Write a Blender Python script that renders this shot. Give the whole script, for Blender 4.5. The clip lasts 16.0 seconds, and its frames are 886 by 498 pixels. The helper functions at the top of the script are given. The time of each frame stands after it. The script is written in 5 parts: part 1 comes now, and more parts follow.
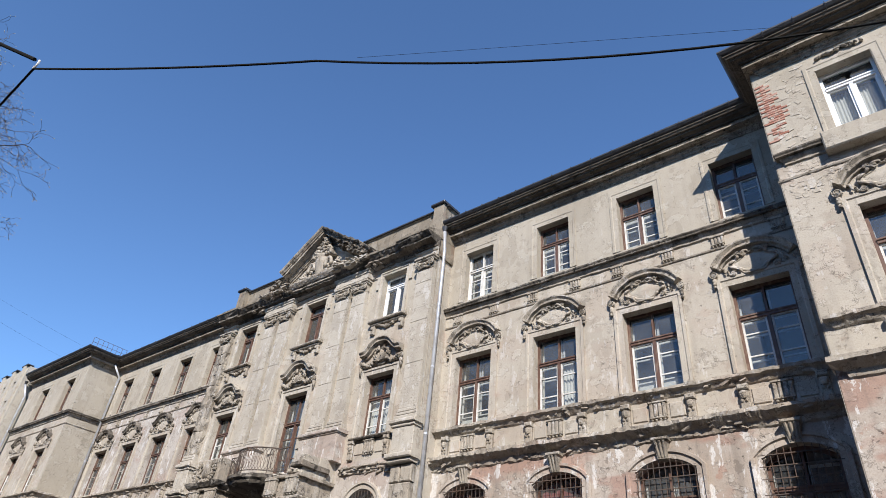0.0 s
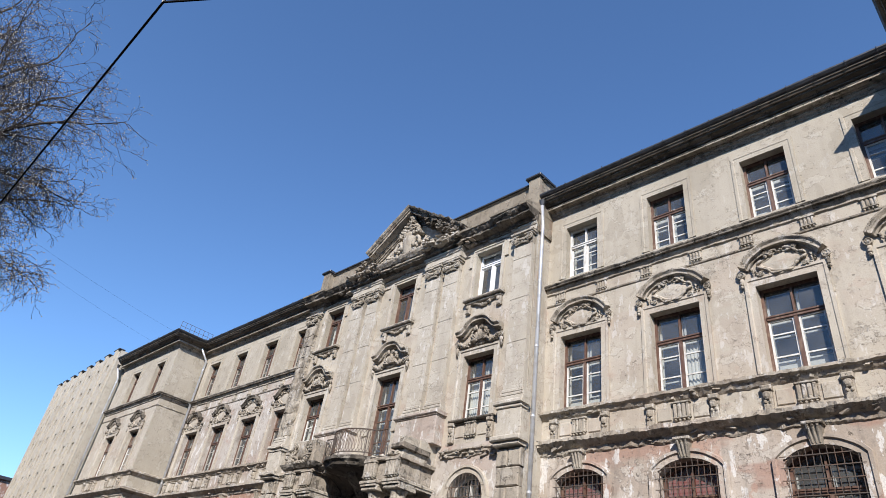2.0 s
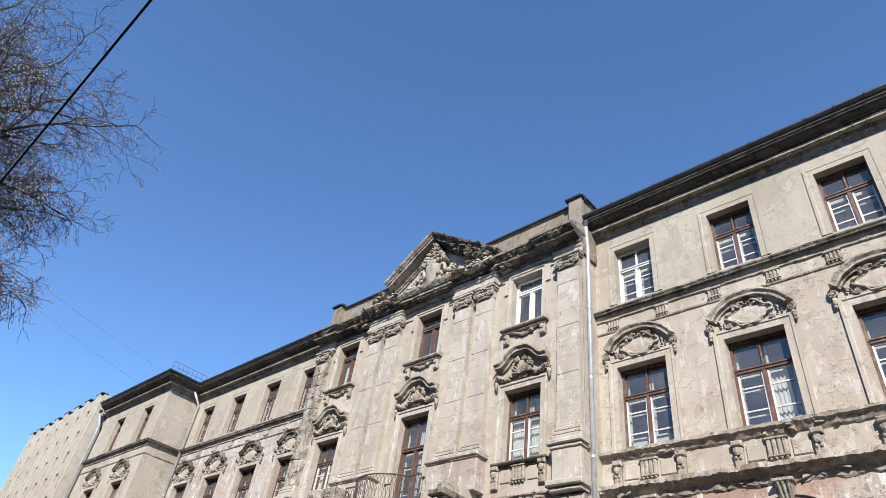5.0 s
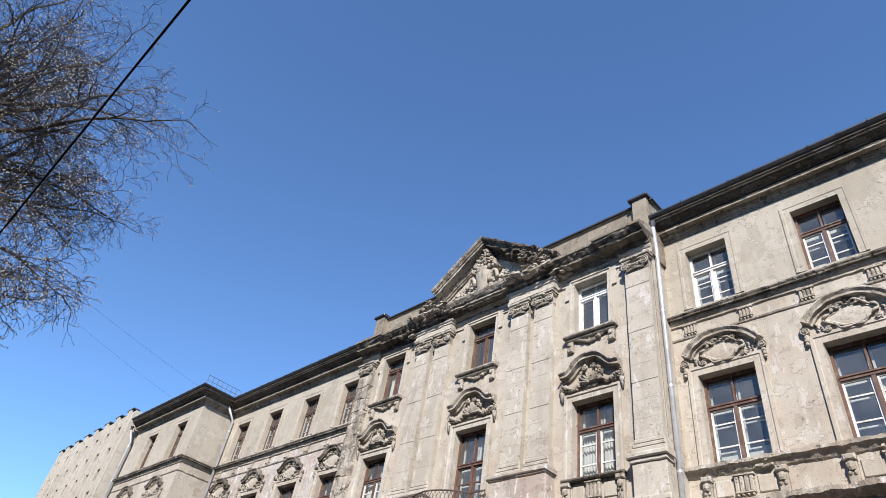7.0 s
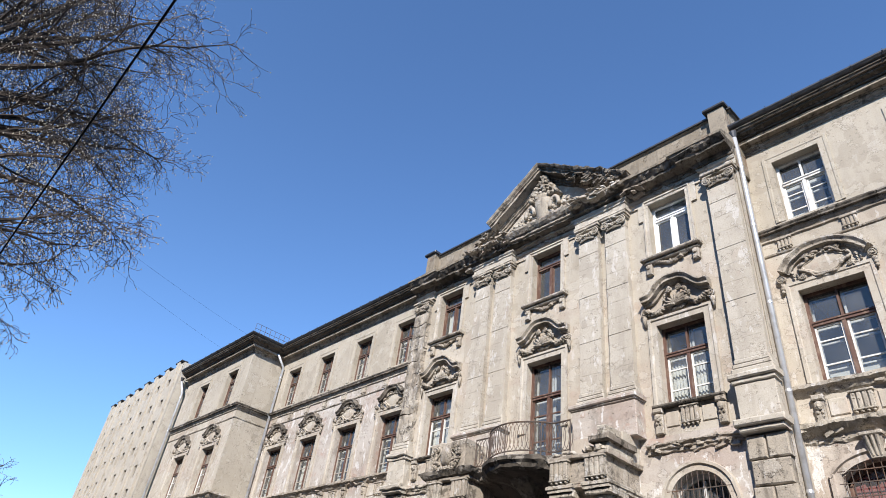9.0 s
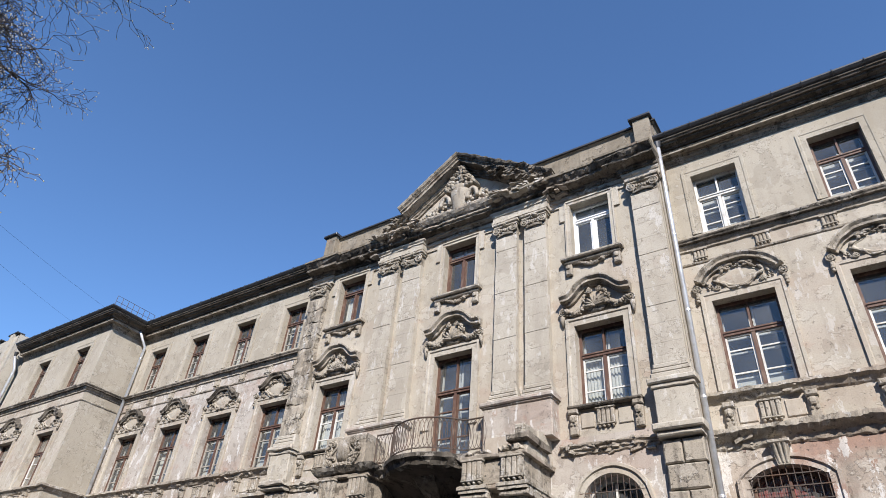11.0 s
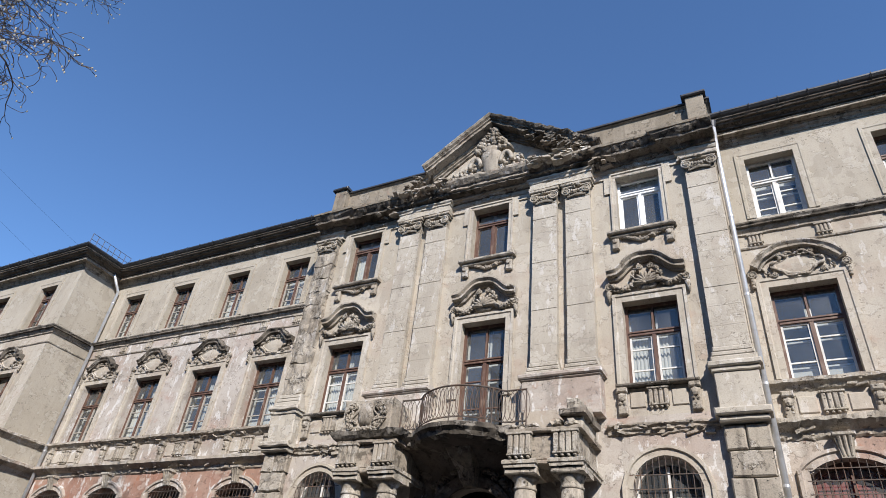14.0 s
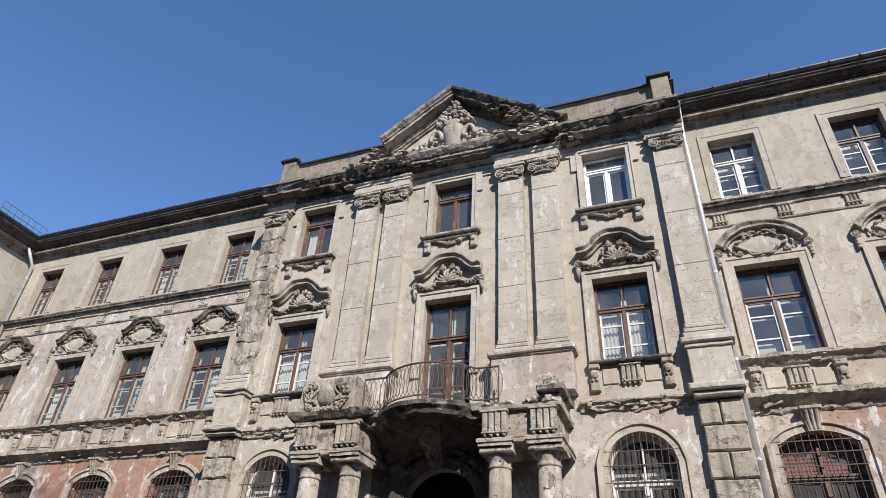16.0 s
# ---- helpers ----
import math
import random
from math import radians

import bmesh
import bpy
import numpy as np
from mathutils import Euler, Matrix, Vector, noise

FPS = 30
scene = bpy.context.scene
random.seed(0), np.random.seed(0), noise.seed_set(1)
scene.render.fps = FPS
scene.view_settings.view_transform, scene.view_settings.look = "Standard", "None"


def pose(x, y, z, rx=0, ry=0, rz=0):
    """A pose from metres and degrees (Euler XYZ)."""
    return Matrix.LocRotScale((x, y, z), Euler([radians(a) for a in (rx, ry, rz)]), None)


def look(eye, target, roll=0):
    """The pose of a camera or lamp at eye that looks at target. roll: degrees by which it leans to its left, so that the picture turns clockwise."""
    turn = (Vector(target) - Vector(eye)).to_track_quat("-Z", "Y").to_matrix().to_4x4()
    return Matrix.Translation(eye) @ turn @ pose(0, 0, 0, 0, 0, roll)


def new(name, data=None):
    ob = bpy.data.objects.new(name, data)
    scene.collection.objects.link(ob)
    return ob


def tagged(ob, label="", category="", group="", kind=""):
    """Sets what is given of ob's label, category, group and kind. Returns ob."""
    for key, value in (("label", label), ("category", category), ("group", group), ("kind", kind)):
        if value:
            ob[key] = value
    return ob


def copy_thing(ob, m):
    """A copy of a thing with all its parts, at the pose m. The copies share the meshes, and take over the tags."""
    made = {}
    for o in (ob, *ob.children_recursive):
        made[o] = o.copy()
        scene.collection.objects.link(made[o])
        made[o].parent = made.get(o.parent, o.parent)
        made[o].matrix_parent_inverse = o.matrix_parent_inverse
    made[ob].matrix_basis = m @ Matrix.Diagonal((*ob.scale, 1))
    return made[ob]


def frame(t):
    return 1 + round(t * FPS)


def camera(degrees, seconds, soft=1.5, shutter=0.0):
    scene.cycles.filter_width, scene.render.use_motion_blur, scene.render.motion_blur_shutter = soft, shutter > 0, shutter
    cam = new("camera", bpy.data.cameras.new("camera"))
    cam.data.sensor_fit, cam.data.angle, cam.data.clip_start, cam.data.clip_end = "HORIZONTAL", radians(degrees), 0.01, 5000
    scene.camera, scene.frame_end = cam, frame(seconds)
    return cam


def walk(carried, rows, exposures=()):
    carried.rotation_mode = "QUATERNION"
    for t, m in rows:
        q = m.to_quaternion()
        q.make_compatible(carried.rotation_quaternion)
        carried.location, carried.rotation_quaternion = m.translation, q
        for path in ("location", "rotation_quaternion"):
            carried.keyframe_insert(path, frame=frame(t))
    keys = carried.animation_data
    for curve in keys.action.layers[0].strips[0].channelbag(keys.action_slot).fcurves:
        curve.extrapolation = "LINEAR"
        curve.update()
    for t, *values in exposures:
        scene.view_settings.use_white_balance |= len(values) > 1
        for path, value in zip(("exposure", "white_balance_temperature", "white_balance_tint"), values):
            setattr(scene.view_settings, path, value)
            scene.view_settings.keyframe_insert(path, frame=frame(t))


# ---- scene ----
cam = camera(70.2, 16.0, soft=0.55)
METRES, EYE, TILT, LEAN, TURN = 15.0, 1.6, 0.0, 0.0, 42.0
ROWS = [
    (0.0, 0.0, 0.0, 0.0, -3.47, 35.06, -4.96),
    (0.5, -0.0151, 0.021, 0.0052, -3.01, 36.23, -7.22),
    (1.0, -0.043, 0.0408, 0.0025, -0.75, 32.79, -6.85),
    (1.5, -0.0627, 0.0652, 0.0023, 1.42, 34.69, -6.32),
    (2.0, -0.0891, 0.0844, -0.001, 1.38, 33.79, -7.43),
    (2.5, -0.1057, 0.1123, 0.0042, -1.93, 33.32, -7.51),
    (3.0, -0.1297, 0.13, 0.0107, 0.6, 38.28, -5.52),
    (3.5, -0.1532, 0.1493, 0.0097, -0.27, 38.9, -7.02),
    (4.0, -0.1738, 0.1779, 0.0052, -0.57, 38.91, -7.43),
    (6.5, -0.2714, 0.2944, 0.0043, 0.7, 38.65, -6.0),
    (7.0, -0.2955, 0.315, 0.0071, 1.23, 40.65, -7.93),
    (7.5, -0.321, 0.3335, 0.0096, 3.4, 39.29, -7.17),
    (8.0, -0.3464, 0.3563, 0.007, 7.33, 39.57, -4.94),
    (8.5, -0.3687, 0.3746, 0.0073, 4.65, 40.56, -5.67),
    (9.0, -0.3973, 0.3924, 0.0081, 4.3, 35.5, -6.67),
    (9.5, -0.419, 0.4208, 0.0109, 0.74, 31.57, -6.2),
    (10.0, -0.4429, 0.4416, 0.0161, -3.8, 36.66, -5.16),
    (12.5, -0.5809, 0.5292, 0.0258, -12.29, 34.68, -4.36),
    (13.0, -0.6065, 0.553, 0.0188, -12.7, 35.24, -4.46),
    (13.5, -0.6201, 0.5729, 0.0225, -13.98, 35.61, -6.6),
    (14.0, -0.6484, 0.5893, 0.025, -15.47, 35.06, -5.66),
    (14.5, -0.6649, 0.6145, 0.0213, -14.37, 35.06, -2.99),
    (15.0, -0.6789, 0.6329, 0.0218, -18.68, 35.03, -5.44),
    (15.5, -0.6969, 0.6505, 0.0235, -20.13, 34.29, -3.34),
    (16.0, -0.7028, 0.6667, 0.0247, -21.86, 34.51, -2.77),
]
walk(cam, [(t, pose(0, 0, EYE, TILT, LEAN, TURN) @ pose(METRES * x, METRES * y, METRES * z, 90 + pitch, roll, yaw)) for t, x, y, z, yaw, pitch, roll in ROWS], exposures=[(0.0, 0.48), (2.0, 0.52), (4.0, 0.64), (7.0, 0.66), (9.0, 0.68), (10.0, 0.6), (12.5, 0.48), (16.0, 0.42)])

# ---- light ----
SUN_FROM = Vector((0.74, -1.0, 0.84)).normalized()
world = bpy.data.worlds.new("sky")
scene.world = world
world.use_nodes = True
wn = world.node_tree
sky = wn.nodes.new("ShaderNodeTexSky")
sky.sky_type = "NISHITA"
sky.sun_disc = False
sky.sun_elevation = math.asin(SUN_FROM.z)
sky.sun_rotation = math.atan2(SUN_FROM.x, SUN_FROM.y)
sky.air_density, sky.dust_density, sky.ozone_density = 1.0, 0.0, 8.0
back = wn.nodes["Background"]
back.inputs["Strength"].default_value = 0.15
wn.links.new(sky.outputs[0], back.inputs[0])
sun_data = bpy.data.lights.new("sun", "SUN")
sun_data.energy, sun_data.angle, sun_data.color = 5.0, radians(0.5), (1.0, 0.945, 0.885)
sun = new("sun", sun_data)
sun.matrix_world = look(SUN_FROM * 60, (0, 0, 0))


# ---- materials ----
PLASTER_TONE = 0.81          # age takes a fifth of the fresh plaster's brightness


def node_mat(name):
    m = bpy.data.materials.new(name)
    m.use_nodes = True
    nt = m.node_tree
    return m, nt, nt.nodes["Principled BSDF"]


def add(nt, kind, **values):
    n = nt.nodes.new(kind)
    for key, value in values.items():
        n.inputs[key].default_value = value
    return n


def coords(nt, scale=(1, 1, 1)):
    g = nt.nodes.new("ShaderNodeNewGeometry")
    mp = nt.nodes.new("ShaderNodeMapping")
    mp.inputs["Scale"].default_value = scale
    nt.links.new(g.outputs["Position"], mp.inputs["Vector"])
    return mp.outputs["Vector"]


def noise_of(nt, scale, detail=4.0, stretch=(1, 1, 1), rough=0.55):
    n = add(nt, "ShaderNodeTexNoise", Scale=scale, Detail=detail, Roughness=rough)
    nt.links.new(coords(nt, stretch), n.inputs["Vector"])
    return n.outputs["Fac"]


def ramp(nt, fac, low, high):
    r = add(nt, "ShaderNodeMapRange", **{"From Min": low, "From Max": high})
    nt.links.new(fac, r.inputs["Value"])
    return r.outputs["Result"]


def blend(nt, fac, a, b, kind="MIX", amount=1.0):
    mx = nt.nodes.new("ShaderNodeMix")
    mx.data_type, mx.blend_type = "RGBA", kind
    if amount != 1.0:
        mul = nt.nodes.new("ShaderNodeMath")
        mul.operation = "MULTIPLY"
        mul.inputs[1].default_value = amount
        nt.links.new(fac, mul.inputs[0])
        fac = mul.outputs[0]
    nt.links.new(fac, mx.inputs["Factor"])
    for sock, v in ((6, a), (7, b)):
        if isinstance(v, tuple):
            mx.inputs[sock].default_value = (*v, 1)
        else:
            nt.links.new(v, mx.inputs[sock])
    return mx.outputs[2]


def relief(nt, bsdf, height, strength, distance=0.02):
    b = add(nt, "ShaderNodeBump", Strength=strength, Distance=distance)
    nt.links.new(height, b.inputs["Height"])
    nt.links.new(b.outputs[0], bsdf.inputs["Normal"])


def plaster(name, base, light, dark, pale=0.5, grime=0.6, brick=0.0, pink=0.0, bump=0.35, wash=0.0):
    """Old lime plaster: a quiet ground, flaked patches with hard edges, grey run-off streaks, chips, bare pink or brick-coloured spots, white salts."""
    m, nt, bsdf = node_mat(name)
    base, light, dark = (tuple(PLASTER_TONE * v for v in q) for q in (base, light, dark))
    c = blend(nt, ramp(nt, noise_of(nt, 0.45, 4), 0.36, 0.64), base, light)
    c = blend(nt, ramp(nt, noise_of(nt, 3.1, 7, rough=0.65), 0.46, 0.58), c, light, amount=0.25)
    patch_fac = ramp(nt, noise_of(nt, 0.75, 6, (1.2, 1.2, 0.8), 0.5), 0.565, 0.58)
    c = blend(nt, patch_fac, c, tuple(0.72 * p + 0.28 * q for p, q in zip(base, dark)), amount=0.55)
    flake = ramp(nt, noise_of(nt, 1.3, 9, (1, 1, 1.25), 0.62), 0.57, 0.58)
    c = blend(nt, flake, c, tuple(0.5 * (p + q) for p, q in zip(light, (0.54, 0.5, 0.44))), amount=pale)
    edge_src = noise_of(nt, 1.3, 9, (1, 1, 1.25), 0.62)
    rim = blend(nt, ramp(nt, edge_src, 0.566, 0.571), blend(nt, ramp(nt, edge_src, 0.555, 0.56), (0, 0, 0), (1, 1, 1)), (0, 0, 0))
    c = blend(nt, rim, c, dark, amount=0.35 + 0.5 * grime)
    bare = ramp(nt, noise_of(nt, 2.4, 9, (1.1, 1.1, 0.9), 0.66), 0.61, 0.62)
    c = blend(nt, bare, c, tuple(0.4 * p + 0.6 * q for p, q in zip(base, dark)), amount=0.8 * min(1.0, grime * 1.9))
    if pink:
        c = blend(nt, ramp(nt, noise_of(nt, 0.8, 7, (0.6, 1, 1.3)), 0.51, 0.58), c, (0.32, 0.175, 0.13), amount=pink)
    if brick:
        c = blend(nt, ramp(nt, noise_of(nt, 1.7, 8), 0.615, 0.63), c, (0.33, 0.13, 0.075), amount=brick)
    if wash:
        c = blend(nt, ramp(nt, noise_of(nt, 2.3, 9, (1.5, 1.5, 0.6), 0.7), 0.61 - 0.06 * wash, 0.625 - 0.06 * wash), c, (0.64, 0.62, 0.595), amount=min(0.9, wash))
    streak = ramp(nt, noise_of(nt, 2.2, 6, (1.7, 1.7, 0.14)), 0.53, 0.7)
    c = blend(nt, streak, c, dark, amount=grime * 0.85)
    c = blend(nt, ramp(nt, noise_of(nt, 5.0, 9, (1, 1, 0.8), 0.74), 0.54, 0.66), c, dark, amount=grime * 0.75)
    chip = ramp(nt, noise_of(nt, 8.0, 6, (1, 1, 1.3), 0.6), 0.655, 0.67)
    c = blend(nt, chip, c, tuple(0.55 * q for q in dark), amount=min(0.9, 0.3 + grime * 0.8))
    hair = noise_of(nt, 1.1, 8, rough=0.6)
    crack = blend(nt, ramp(nt, hair, 0.502, 0.506), blend(nt, ramp(nt, hair, 0.494, 0.498), (0, 0, 0), (1, 1, 1)), (0, 0, 0))
    crack = blend(nt, ramp(nt, noise_of(nt, 0.7, 3), 0.5, 0.58), (0, 0, 0), crack)
    c = blend(nt, crack, c, tuple(0.5 * q for q in dark), amount=0.6)
    fine = noise_of(nt, 30, 6, rough=0.7)
    c = blend(nt, ramp(nt, fine, 0.47, 0.62), c, dark, amount=0.16 + 0.26 * grime)
    nt.links.new(c, bsdf.inputs["Base Color"])
    bsdf.inputs["Roughness"].default_value = 0.92
    bsdf.inputs["Specular IOR Level"].default_value = 0.15
    h = blend(nt, bare, blend(nt, flake, (0.6, 0.6, 0.6), (0.8, 0.8, 0.8)), (0.2, 0.2, 0.2))
    h = blend(nt, chip, h, (0.0, 0.0, 0.0))
    h = blend(nt, ramp(nt, noise_of(nt, 9, 6, rough=0.7), 0.45, 0.7), h, fine, amount=0.55)
    relief(nt, bsdf, h, min(1.0, bump * 1.8), 0.06)
    return m


def painted(name, colour, wear, amount=0.5, rough=0.55):
    m, nt, bsdf = node_mat(name)
    c = blend(nt, ramp(nt, noise_of(nt, 9, 6, (1, 1, 0.4)), 0.5, 0.66), colour, wear, amount=amount)
    nt.links.new(c, bsdf.inputs["Base Color"])
    bsdf.inputs["Roughness"].default_value = rough
    relief(nt, bsdf, noise_of(nt, 60, 3), 0.15, 0.004)
    return m


def metal(name, colour, rough=0.45, metallic=0.8, wear=(0.2, 0.15, 0.12), amount=0.3):
    m, nt, bsdf = node_mat(name)
    c = blend(nt, ramp(nt, noise_of(nt, 3.5, 6), 0.48, 0.66), colour, wear, amount=amount)
    nt.links.new(c, bsdf.inputs["Base Color"])
    bsdf.inputs["Roughness"].default_value, bsdf.inputs["Metallic"].default_value = rough, metallic
    return m


def glass_mat(name, tint=(0.62, 0.68, 0.70)):
    m, nt, bsdf = node_mat(name)
    nt.nodes.remove(bsdf)
    out = nt.nodes["Material Output"]
    fres = add(nt, "ShaderNodeFresnel", IOR=1.6)
    gloss = add(nt, "ShaderNodeBsdfGlossy", Color=(0.80, 0.78, 0.75, 1), Roughness=0.02)
    clear = add(nt, "ShaderNodeBsdfTransparent", Color=(*tint, 1))
    bump = add(nt, "ShaderNodeBump", Strength=0.06, Distance=0.01)
    nt.links.new(noise_of(nt, 2.5, 1), bump.inputs["Height"])
    nt.links.new(bump.outputs[0], gloss.inputs["Normal"])
    amount = add(nt, "ShaderNodeMapRange", **{"To Min": 0.09, "To Max": 0.7})
    nt.links.new(fres.outputs[0], amount.inputs["Value"])
    mix = nt.nodes.new("ShaderNodeMixShader")
    nt.links.new(amount.outputs["Result"], mix.inputs[0])
    nt.links.new(clear.outputs[0], mix.inputs[1])
    nt.links.new(gloss.outputs[0], mix.inputs[2])
    # diffuse grey mixed in to imitate pale sky reflected by the panes
    grey_veil = add(nt, "ShaderNodeBsdfDiffuse", Color=(0.42, 0.43, 0.43, 1))
    veil_amount = add(nt, "ShaderNodeMapRange", **{"From Min": 0.3, "From Max": 0.7, "To Min": 0.05, "To Max": 0.17})
    nt.links.new(noise_of(nt, 1.1, 5), veil_amount.inputs["Value"])
    veiled = nt.nodes.new("ShaderNodeMixShader")
    nt.links.new(veil_amount.outputs["Result"], veiled.inputs[0])
    nt.links.new(mix.outputs[0], veiled.inputs[1])
    nt.links.new(grey_veil.outputs[0], veiled.inputs[2])
    nt.links.new(veiled.outputs[0], out.inputs["Surface"])
    return m


WALL = plaster("upper_plaster", (0.445, 0.395, 0.318), (0.52, 0.467, 0.386), (0.25, 0.215, 0.172), 0.4, 0.24, bump=0.26, wash=0.12)
WALL_MID = plaster("middle_plaster", (0.49, 0.435, 0.355), (0.57, 0.515, 0.432), (0.24, 0.205, 0.168), 0.5, 0.27, 0.1, 0.1, 0.3, 0.34)
WALL_PALE = plaster("salt_stained_plaster", (0.47, 0.41, 0.35), (0.58, 0.53, 0.475), (0.22, 0.19, 0.165), 0.6, 0.34, 0.2, 0.2, 0.34, 0.72)
LEDGES = plaster("crumbled_ledge_stucco", (0.40, 0.345, 0.28), (0.53, 0.475, 0.395), (0.15, 0.125, 0.1), 0.5, 0.5, 0.15, 0.12, 0.6, 0.5)
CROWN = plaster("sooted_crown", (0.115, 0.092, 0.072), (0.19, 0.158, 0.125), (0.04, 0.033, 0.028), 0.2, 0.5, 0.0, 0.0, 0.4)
WALL_LOW = plaster("lower_plaster", (0.44, 0.365, 0.298), (0.57, 0.50, 0.43), (0.19, 0.16, 0.135), 0.6, 0.5, 0.35, 0.6, 0.34, 0.8)
WALL_RED = plaster("red_plaster", (0.36, 0.19, 0.135), (0.46, 0.33, 0.26), (0.20, 0.14, 0.11), 0.5, 0.42, 0.6, 0.6, 0.34, 0.7)
STONE = plaster("carved_stucco", (0.39, 0.335, 0.268), (0.53, 0.475, 0.395), (0.10, 0.085, 0.07), 0.5, 0.72, 0.0, 0.0, 0.6, 0.45)
EAVES = plaster("eaves_stucco", (0.32, 0.272, 0.215), (0.48, 0.42, 0.345), (0.05, 0.042, 0.036), 0.45, 0.75, 0.1, 0.0, 0.5, 0.15)
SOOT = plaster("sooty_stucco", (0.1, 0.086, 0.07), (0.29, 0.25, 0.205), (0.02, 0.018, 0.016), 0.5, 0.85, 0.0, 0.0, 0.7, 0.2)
PARAPET = plaster("grimy_parapet", (0.28, 0.235, 0.178), (0.40, 0.345, 0.272), (0.10, 0.085, 0.066), 0.3, 0.55, 0.15, 0.0, 0.35)
# BLACK carries the deep shade under the balcony in its colour
BLACK = plaster("shade_dark_stucco", (0.1, 0.084, 0.072), (0.19, 0.16, 0.138), (0.025, 0.022, 0.02), 0.3, 0.7, 0.0, 0.0, 0.6)
# PORTAL mixes soot stains with the portal's shade, both in the colour
PORTAL = plaster("soot_and_shade_plaster", (0.12, 0.1, 0.085), (0.24, 0.205, 0.175), (0.04, 0.035, 0.03), 0.25, 0.6, 0.5, 0.0, 0.6, 0.5)
PILASTER = plaster("pilaster_stucco", (0.485, 0.435, 0.36), (0.58, 0.53, 0.45), (0.25, 0.215, 0.178), 0.4, 0.3, 0.05, 0.0, 0.25, 0.42)
BLOCK = plaster("far_render", (0.50, 0.45, 0.37), (0.57, 0.52, 0.44), (0.36, 0.32, 0.27), 0.2, 0.35)
# ROOM holds the darkness of unlit interiors in its colour
ROOM = painted("unlit_room_dark", (0.10, 0.095, 0.09), (0.06, 0.055, 0.05), 0.5, 0.9)
BROWN = painted("brown_frame_paint", (0.105, 0.055, 0.038), (0.26, 0.19, 0.14), 0.5)
WHITE = painted("white_frame_paint", (0.62, 0.61, 0.58), (0.30, 0.24, 0.19), 0.5)
DULL = painted("dull_frame_paint", (0.36, 0.33, 0.29), (0.16, 0.11, 0.085), 0.6)
PLASTIC = painted("white_plastic", (0.82, 0.83, 0.83), (0.7, 0.7, 0.7), 0.3, 0.35)
TIN = metal("roof_tin", (0.07, 0.07, 0.075), 0.5, 0.5, (0.03, 0.028, 0.026), 0.6)
ZINC = metal("zinc_pipe", (0.58, 0.59, 0.61), 0.36, 0.5, (0.32, 0.31, 0.3), 0.5)
IRON = metal("rusty_iron", (0.09, 0.07, 0.058), 0.75, 0.2, (0.17, 0.085, 0.045), 0.5)
GLASS = glass_mat("window_glass")
RED_CLOTH = painted("red_cloth", (0.30, 0.10, 0.09), (0.22, 0.08, 0.07), 0.4, 0.9)
BLIND = painted("blind_cloth", (0.42, 0.42, 0.42), (0.3, 0.3, 0.3), 0.4, 0.9)
CLOTH = painted("curtain_cloth", (0.55, 0.53, 0.49), (0.5, 0.48, 0.45), 0.4, 0.9)
ASPHALT = painted("asphalt", (0.05, 0.05, 0.05), (0.09, 0.085, 0.08), 0.5, 0.9)
BARK = painted("bark", (0.05, 0.038, 0.03), (0.11, 0.088, 0.07), 0.6, 0.9)
BUDS = painted("buds", (0.42, 0.38, 0.30), (0.30, 0.26, 0.20), 0.5, 0.8)
CABLE = painted("black_cable", (0.012, 0.012, 0.012), (0.02, 0.02, 0.02), 0.4, 0.95)
CABLE.node_tree.nodes["Principled BSDF"].inputs["Specular IOR Level"].default_value = 0.1


# ---- mesh helpers ----
def mesh_of(name, bm, material, smooth=False):
    bmesh.ops.recalc_face_normals(bm, faces=bm.faces)
    me = bpy.data.meshes.new(name)
    bm.to_mesh(me)
    bm.free()
    me.materials.append(material)
    if smooth:
        for p in me.polygons:
            p.use_smooth = True
    return me


def part(name, bm, material, parent=None, label="", smooth=False):
    ob = new(name, mesh_of(name, bm, material, smooth))
    ob.parent = parent
    if label:
        ob["label"] = label
    return ob


def thing(name, label, category, group="", kind="", at=(0, 0, 0)):
    ob = new(name)
    ob.empty_display_size = 0.2
    ob.location = at
    return tagged(ob, label, category, group, kind)


def box(bm, x0, x1, y0, y1, z0, z1):
    v = [bm.verts.new((x, y, z)) for x in (x0, x1) for y in (y0, y1) for z in (z0, z1)]
    for f in ((0, 1, 3, 2), (4, 6, 7, 5), (0, 4, 5, 1), (2, 3, 7, 6), (0, 2, 6, 4), (1, 5, 7, 3)):
        bm.faces.new([v[i] for i in f])
    return v


def chamfer_box(bm, x0, x1, y0, y1, z0, z1, c):
    """A block whose front (low y) edges are cut back by c."""
    a = [bm.verts.new(p) for p in ((x0, y0 + c, z0), (x1, y0 + c, z0), (x1, y0 + c, z1), (x0, y0 + c, z1))]
    f = [bm.verts.new(p) for p in ((x0 + c, y0, z0 + c), (x1 - c, y0, z0 + c), (x1 - c, y0, z1 - c), (x0 + c, y0, z1 - c))]
    b = [bm.verts.new(p) for p in ((x0, y1, z0), (x1, y1, z0), (x1, y1, z1), (x0, y1, z1))]
    bm.faces.new(f)
    bm.faces.new(b[::-1])
    for i in range(4):
        j = (i + 1) % 4
        bm.faces.new((a[i], a[j], f[j], f[i]))
        bm.faces.new((b[i], b[j], a[j], a[i]))


